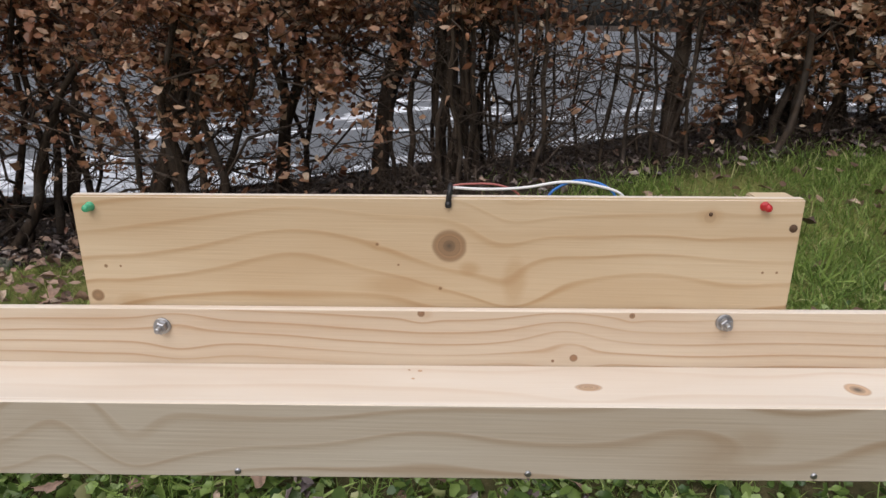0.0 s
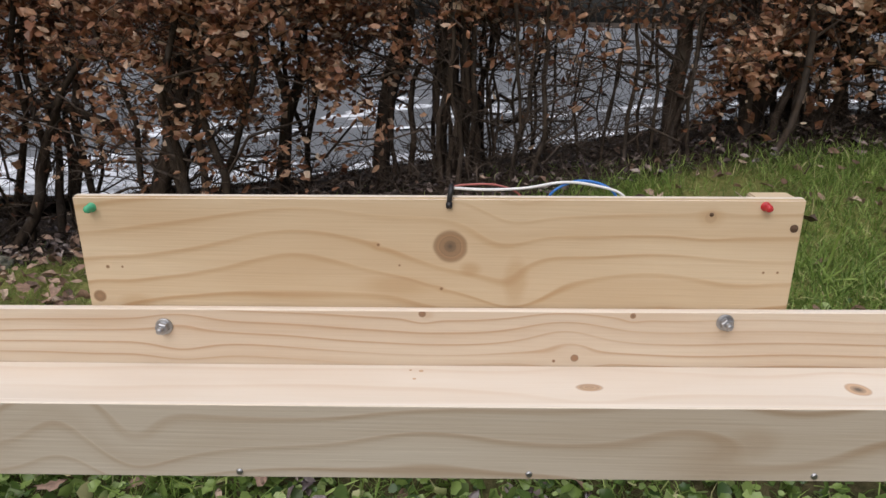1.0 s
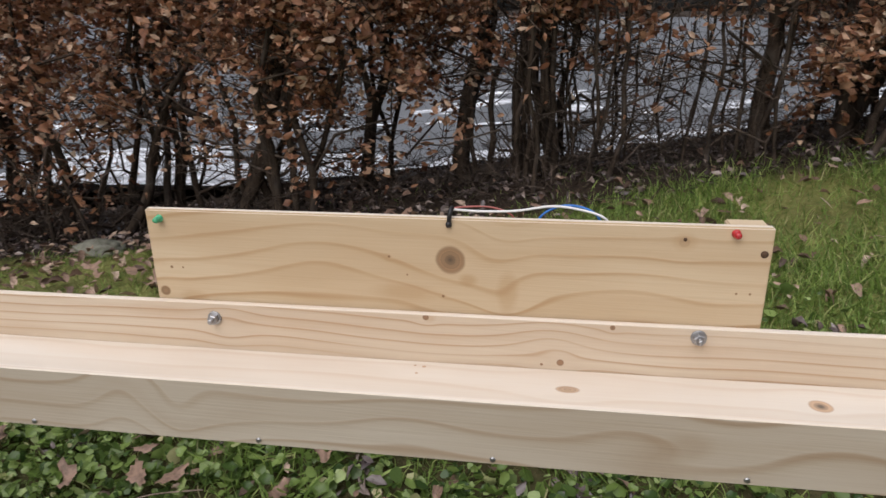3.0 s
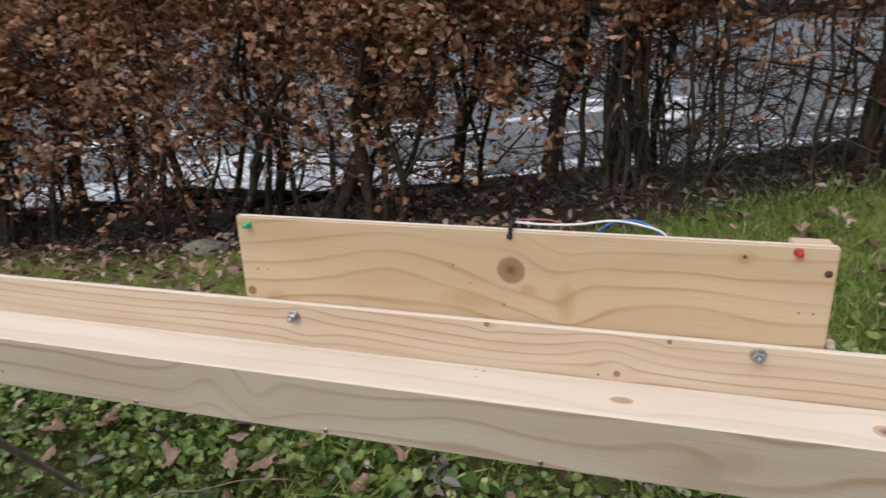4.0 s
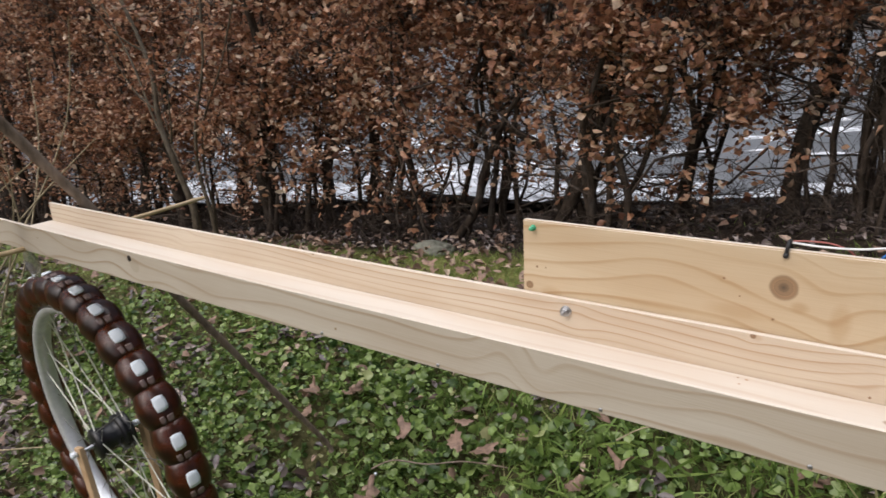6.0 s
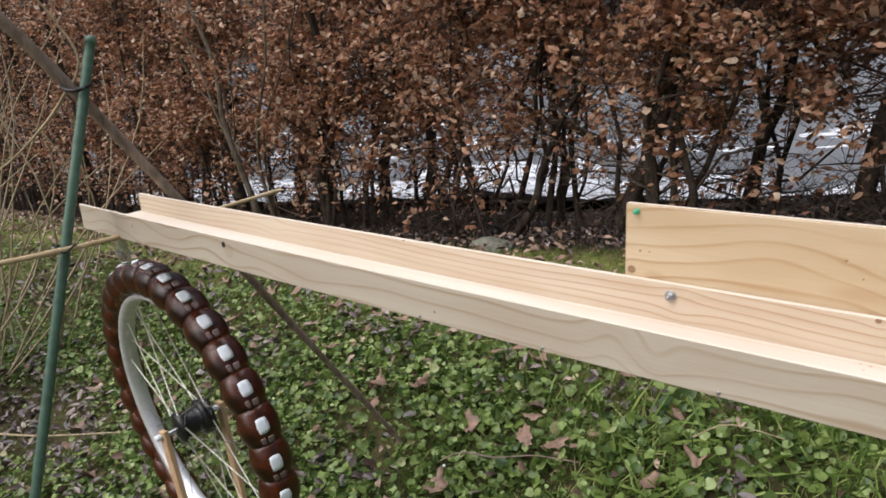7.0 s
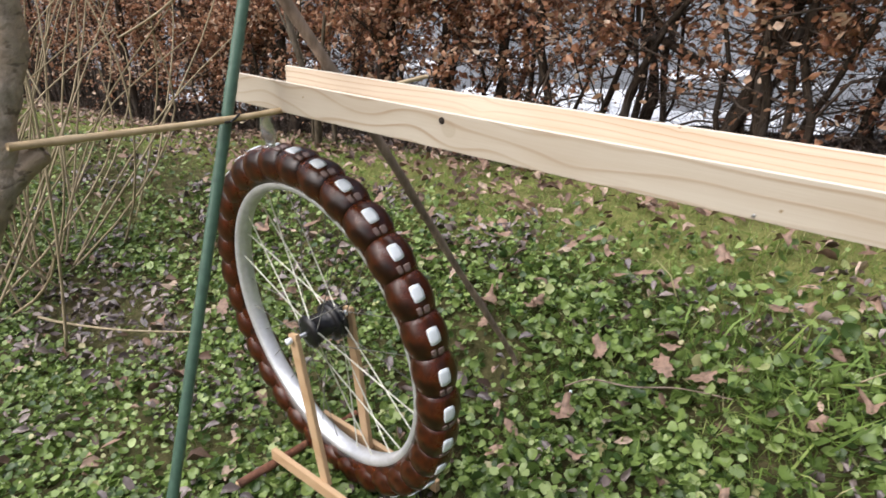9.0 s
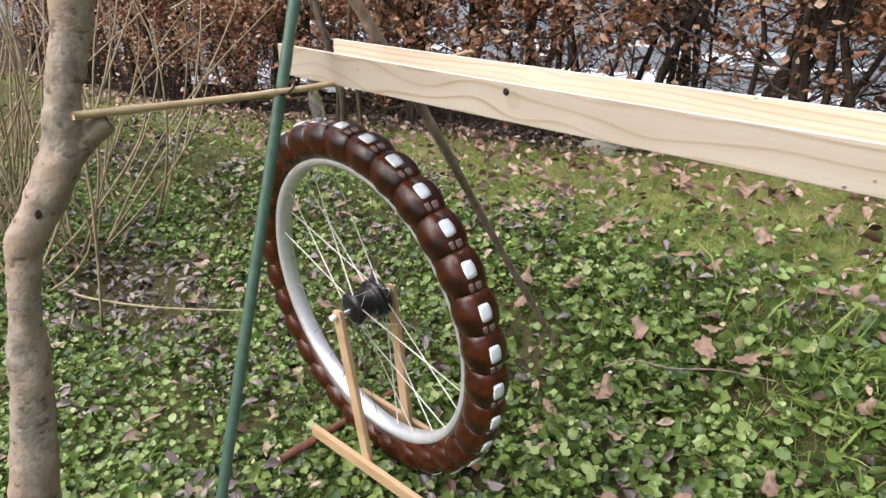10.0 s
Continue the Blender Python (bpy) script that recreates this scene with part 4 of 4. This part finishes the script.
stand = thing("wheel_stand", (-0.93, 0.107, -0.12), "light frame of thin wooden battens holding the axle", "stand")
for y, xt, zt, xb in ((0.047, -0.948, 0.22, -0.888), (0.167, -0.936, 0.23, -0.897)):
    lean = math.degrees(math.atan2(xb - xt, zt + 0.075))
    m = Matrix.Translation((xt, y, zt + 0.012)) @ pose(0, 0, 0, 0, -lean, 0)
    part("upright", box(-0.011, 0.011, -0.005, 0.005, -0.312, 0.0, 0.001, m), m_batten, stand, smooth=False)
    part("axle_pin", lathe([(-0.012, 0.002), (-0.011, 0.006), (-0.002, 0.006), (0.0, 0.003)], (xt, y - 0.005, zt + 0.002), (0, 1, 0), 10), m_white, stand, "white fixing at the axle end")
part("rail", box(-1.035, -0.72, 0.03, 0.0415, -0.087, -0.063, 0.001), m_batten, stand, smooth=False)
part("rail", box(-1.048, -0.72, 0.1725, 0.184, -0.084, -0.058, 0.001), m_batten, stand, smooth=False)
part("cross_piece", tube(spline([(-1.037, -0.05, -0.099), (-1.03, 0.03, -0.096), (-1.028, 0.13, -0.097), (-1.022, 0.25, -0.095)], 14), 0.0085, 9, knobbly=0.0015), m_redstick, stand, "reddish-brown round stick")
part("cut_end", lathe([(-0.001, 0.0075), (0.0012, 0.007)], (-1.0373, -0.051, -0.099), (-0.1, -1, 0), 10), m_batten, stand, "pale sawn end of the stick")

# falling water between the channel's end and the wheel
jet = [(-0.972 + 0.002 * math.sin(9 * q), 0.05 + 0.002 * math.cos(7 * q), 0.652 - 0.085 * q) for q in np.linspace(0, 1, 12)]
tagged(part("water_stream", tube(jet, [0.0095 + 0.002 * math.sin(11 * q) for q in np.linspace(0, 1, 12)], 10), m_water, None, "thin clear stream of water falling from the channel"), category="water")

# ---- props under the channel ----
pole = thing("garden_pole", (-0.795, -0.37, -0.14), "slim green plastic-coated garden pole leaning by the channel", "pole")
pa, pb = Vector((-0.790, -0.395, -0.18)), Vector((-0.9085, 0.036, 0.953))
part("shaft", tube([pa.lerp(pb, q) for q in np.linspace(0, 1, 60)], [0.0078 + 0.0006 * (j % 3 == 0) for j in range(60)], 10), m_greenpole, pole)
part("cap", lathe([(-0.004, 0.0086), (0.004, 0.0088), (0.009, 0.005)], pb, pb - pa, 12), m_greenpole, pole)
bpts = spline([(-0.795, 0.54, -0.01), (-0.803, 0.518, 0.04), (-0.838, 0.35, 0.31), (-0.858, 0.226, 0.51), (-0.868, 0.185, 0.578), (-0.905, 0.128, 0.688), (-0.934, 0.005, 0.88), (-0.957, -0.075, 1.0), (-1.0, -0.22, 1.19), (-1.02, -0.36, 1.42)], 40)
prop = thing("prop_branch", (-0.795, 0.54, 0.0), "crooked brown branch propping the channel", "branch")
part("shaft", tube(bpts, [0.006 + 0.0052 * j / 40 + 0.0005 * math.sin(j * 2.1) for j in range(41)], 10, knobbly=0.0012), m_branch, prop)
part("side_twig", tube(spline([(-0.937, 0.0, 0.885), (-0.955, -0.03, 0.84), (-1.0, -0.08, 0.78), (-1.06, -0.12, 0.74)], 14), [0.0028 - 0.0001 * j for j in range(15)], 6), m_whip, prop, "thin curved twig")
part("side_twig", tube(spline([(-0.935, 0.002, 0.882), (-0.925, 0.02, 0.93), (-0.94, 0.0, 0.99), (-0.97, -0.04, 1.07)], 10), [0.0026 - 0.00012 * j for j in range(11)], 6), m_whip, prop, "thin curved twig")
tie_pts = [(-0.916 + 0.026 * math.cos(q), 0.004 + 0.02 * math.sin(q), 0.885 + 0.004 * math.sin(2 * q)) for q in np.linspace(0, 4 * math.pi, 40)]
tagged(part("binding_cord", tube(tie_pts, 0.0032, 6), m_black, None, "dark cord binding the pole to the branch"), category="cord")
cane = spline([(-0.866, -0.345, 0.664), (-0.864, -0.086, 0.6505), (-0.878, 0.1, 0.647), (-0.924, 0.376, 0.6445)], 42)
tagged(part("bamboo_cane", tube(cane, [0.0046 + 0.0009 * (j % 9 == 4) - 0.00002 * j for j in range(43)], 9), m_stake, None, "pale bamboo cane carrying the channel's end"), category="cane")
tagged(part("binding_cord", tube([(-0.868 + 0.014 * math.cos(q), -0.082 + 0.014 * math.sin(q), 0.652 + 0.004 * math.sin(2 * q)) for q in np.linspace(0, 4 * math.pi, 36)], 0.0016, 6), m_black, None, "thin black tie binding the cane to the pole"), category="cord")

# ---- young tree with cut shoots ----
tree = thing("young_willow", (-0.885, -0.49, -0.15), "slender crooked willow trunk with pollarded shoots", "tree")
tp = spline([(-0.885, -0.56, -0.2), (-0.888, -0.51, 0.05), (-0.89, -0.475, 0.221), (-0.89, -0.453, 0.32), (-0.89, -0.436, 0.42), (-0.89, -0.422, 0.499), (-0.89, -0.413, 0.535), (-0.89, -0.391, 0.566), (-0.89, -0.369, 0.597), (-0.89, -0.351, 0.632), (-0.89, -0.343, 0.675), (-0.89, -0.328, 0.719), (-0.89, -0.315, 0.773), (-0.885, -0.3, 0.95), (-0.88, -0.26, 1.4)], 84)
girth = np.interp(np.linspace(0, 14, 85), range(15), [0.034, 0.031, 0.0275, 0.024, 0.0185, 0.0165, 0.0185, 0.0195, 0.021, 0.0215, 0.0185, 0.019, 0.019, 0.0175, 0.014])
part("trunk", tube(tp, [q + 0.0007 * math.sin(j * 0.9) for j, q in enumerate(girth)], 20, knobbly=0.0038), m_willow, tree)
part("stub", tube(spline([(-0.89, -0.362, 0.606), (-0.884, -0.338, 0.63), (-0.877, -0.318, 0.646), (-0.873, -0.309, 0.653)], 8), [0.0165, 0.0165, 0.016, 0.0155, 0.015, 0.0145, 0.0135, 0.0125, 0.009], 12, knobbly=0.0018), m_willow, tree, "sawn-off side branch")
part("scar_lip", lathe([(-0.004, 0.0085), (-0.001, 0.0082), (0.0008, 0.0066), (0.0012, 0.005)], (-0.8745, -0.3985, 0.569), (0.8, -0.5, 0.1), 14), m_willow, tree, "raised bark round a knot hole")
part("scar", lathe([(-0.004, 0.0055), (0.0016, 0.0055), (0.0018, 0.0042)], (-0.8742, -0.3987, 0.5692), (0.8, -0.5, 0.1), 12), m_hole, tree, "dark knot hole")
r = np.random.default_rng(8)
for j in range(125):
    base = Vector((-2.8 + r.normal() * 0.3, -0.1 + r.normal() * 0.22, -0.3))
    d = Vector((r.normal() * 0.27 + 0.06, r.normal() * 0.27 + 0.14, 1)).normalized()
    ln = float(r.uniform(0.9, 1.6))
    w = Vector((r.normal(), r.normal(), 0)) * 0.1
    path = spline([base, base + d * ln * 0.35 + w, base + d * ln * 0.7 + w * 1.2, base + d * ln + w * 0.2], 10)
    part("shoot", tube(path, [0.0052 - 0.0034 * q / 10 for q in range(11)], 5), m_whip, tree, "thin straw-brown shoot")

# ---- sapling before the hedge ----
sx, sy = -2.8, 1.62
sz = float(ground_z(sx, sy))
sapling = thing("sapling", (sx, sy, sz), "thin crooked brown-barked sapling before the hedge", "tree")
for dx, dy, r0, lean in ((0.0, 0.0, 0.021, -0.2), (0.05, 0.06, 0.012, 0.1), (-0.06, 0.04, 0.01, -0.32), (0.02, 0.09, 0.008, 0.24)):
    part("trunk", tube(spline([(sx + dx + lean * h * h + 0.03 * math.sin(7 * h + 20 * dx), sy + dy + 0.02 * math.cos(5 * h), sz - 0.04 + h) for h in (0.0, 0.22, 0.45, 0.7, 1.0, 1.4)], 24), [r0 * (1 - 0.025 * j) for j in range(25)], 9, knobbly=0.003), m_sapling, sapling)
for j, (h, dx, dy) in enumerate(((0.45, -0.25, 0.05), (0.55, 0.22, -0.06), (0.7, -0.3, -0.04), (0.85, 0.25, 0.08), (1.0, -0.22, -0.1))):
    b0 = Vector((sx - 0.2 * h * h + 0.03 * math.sin(7 * h), sy, sz + h))
    part("limb", tube(spline([b0, b0 + Vector((dx * 0.5, dy, 0.12)), b0 + Vector((dx, dy * 2, 0.4))], 8), [0.006 - 0.0005 * q for q in range(9)], 6), m_sapling, sapling)

# ---- twigs lying on the plants ----
def ground_twig(name, pts, lift, r0, r1, material, label):
    path = spline([(x, y, float(ground_z(x, y)) + lift + dz) for x, y, dz in pts], 24)
    return tagged(part(name, tube(path, [r0 + (r1 - r0) * j / 24 for j in range(25)], 6), material, None, label), category="twig")


runner = ground_twig("bramble_runner", [(-0.66, 0.53, 0.0), (-0.61, 0.55, 0.012), (-0.53, 0.57, 0.0), (-0.44, 0.59, 0.006), (-0.34, 0.6, 0.0)], 0.05, 0.0022, 0.0015, m_branch, "thin brown bramble runner over the plants")
stub = thing("cut_twig", (-0.64, 0.52, float(ground_z(-0.64, 0.52))), "short cut twig with a pale end among the plants", "twig")
part("stem", tube([(-0.66, 0.53, float(ground_z(-0.66, 0.53)) + 0.01), (-0.64, 0.52, float(ground_z(-0.64, 0.52)) + 0.055)], 0.0025, 7), m_branch, stub)
part("cut_end", lathe([(-0.001, 0.0034), (0.004, 0.0034), (0.005, 0.002)], (-0.64, 0.52, float(ground_z(-0.64, 0.52)) + 0.055), (0.3, -0.2, 1), 10), m_white, stub, "pale cut end")
ground_twig("dry_twig", [(-2.15, 0.0, 0.0), (-2.0, 0.02, 0.03), (-1.8, 0.1, 0.035), (-1.62, 0.24, 0.0)], 0.05, 0.0045, 0.002, m_whip, "thin curved straw-coloured dry twig on the ground")
ground_twig("dry_twig", [(-0.16, 0.74, 0.0), (-0.1, 0.78, 0.02), (0.0, 0.8, 0.0)], 0.04, 0.002, 0.001, m_whip, "thin straw-coloured dry twig in the grass")
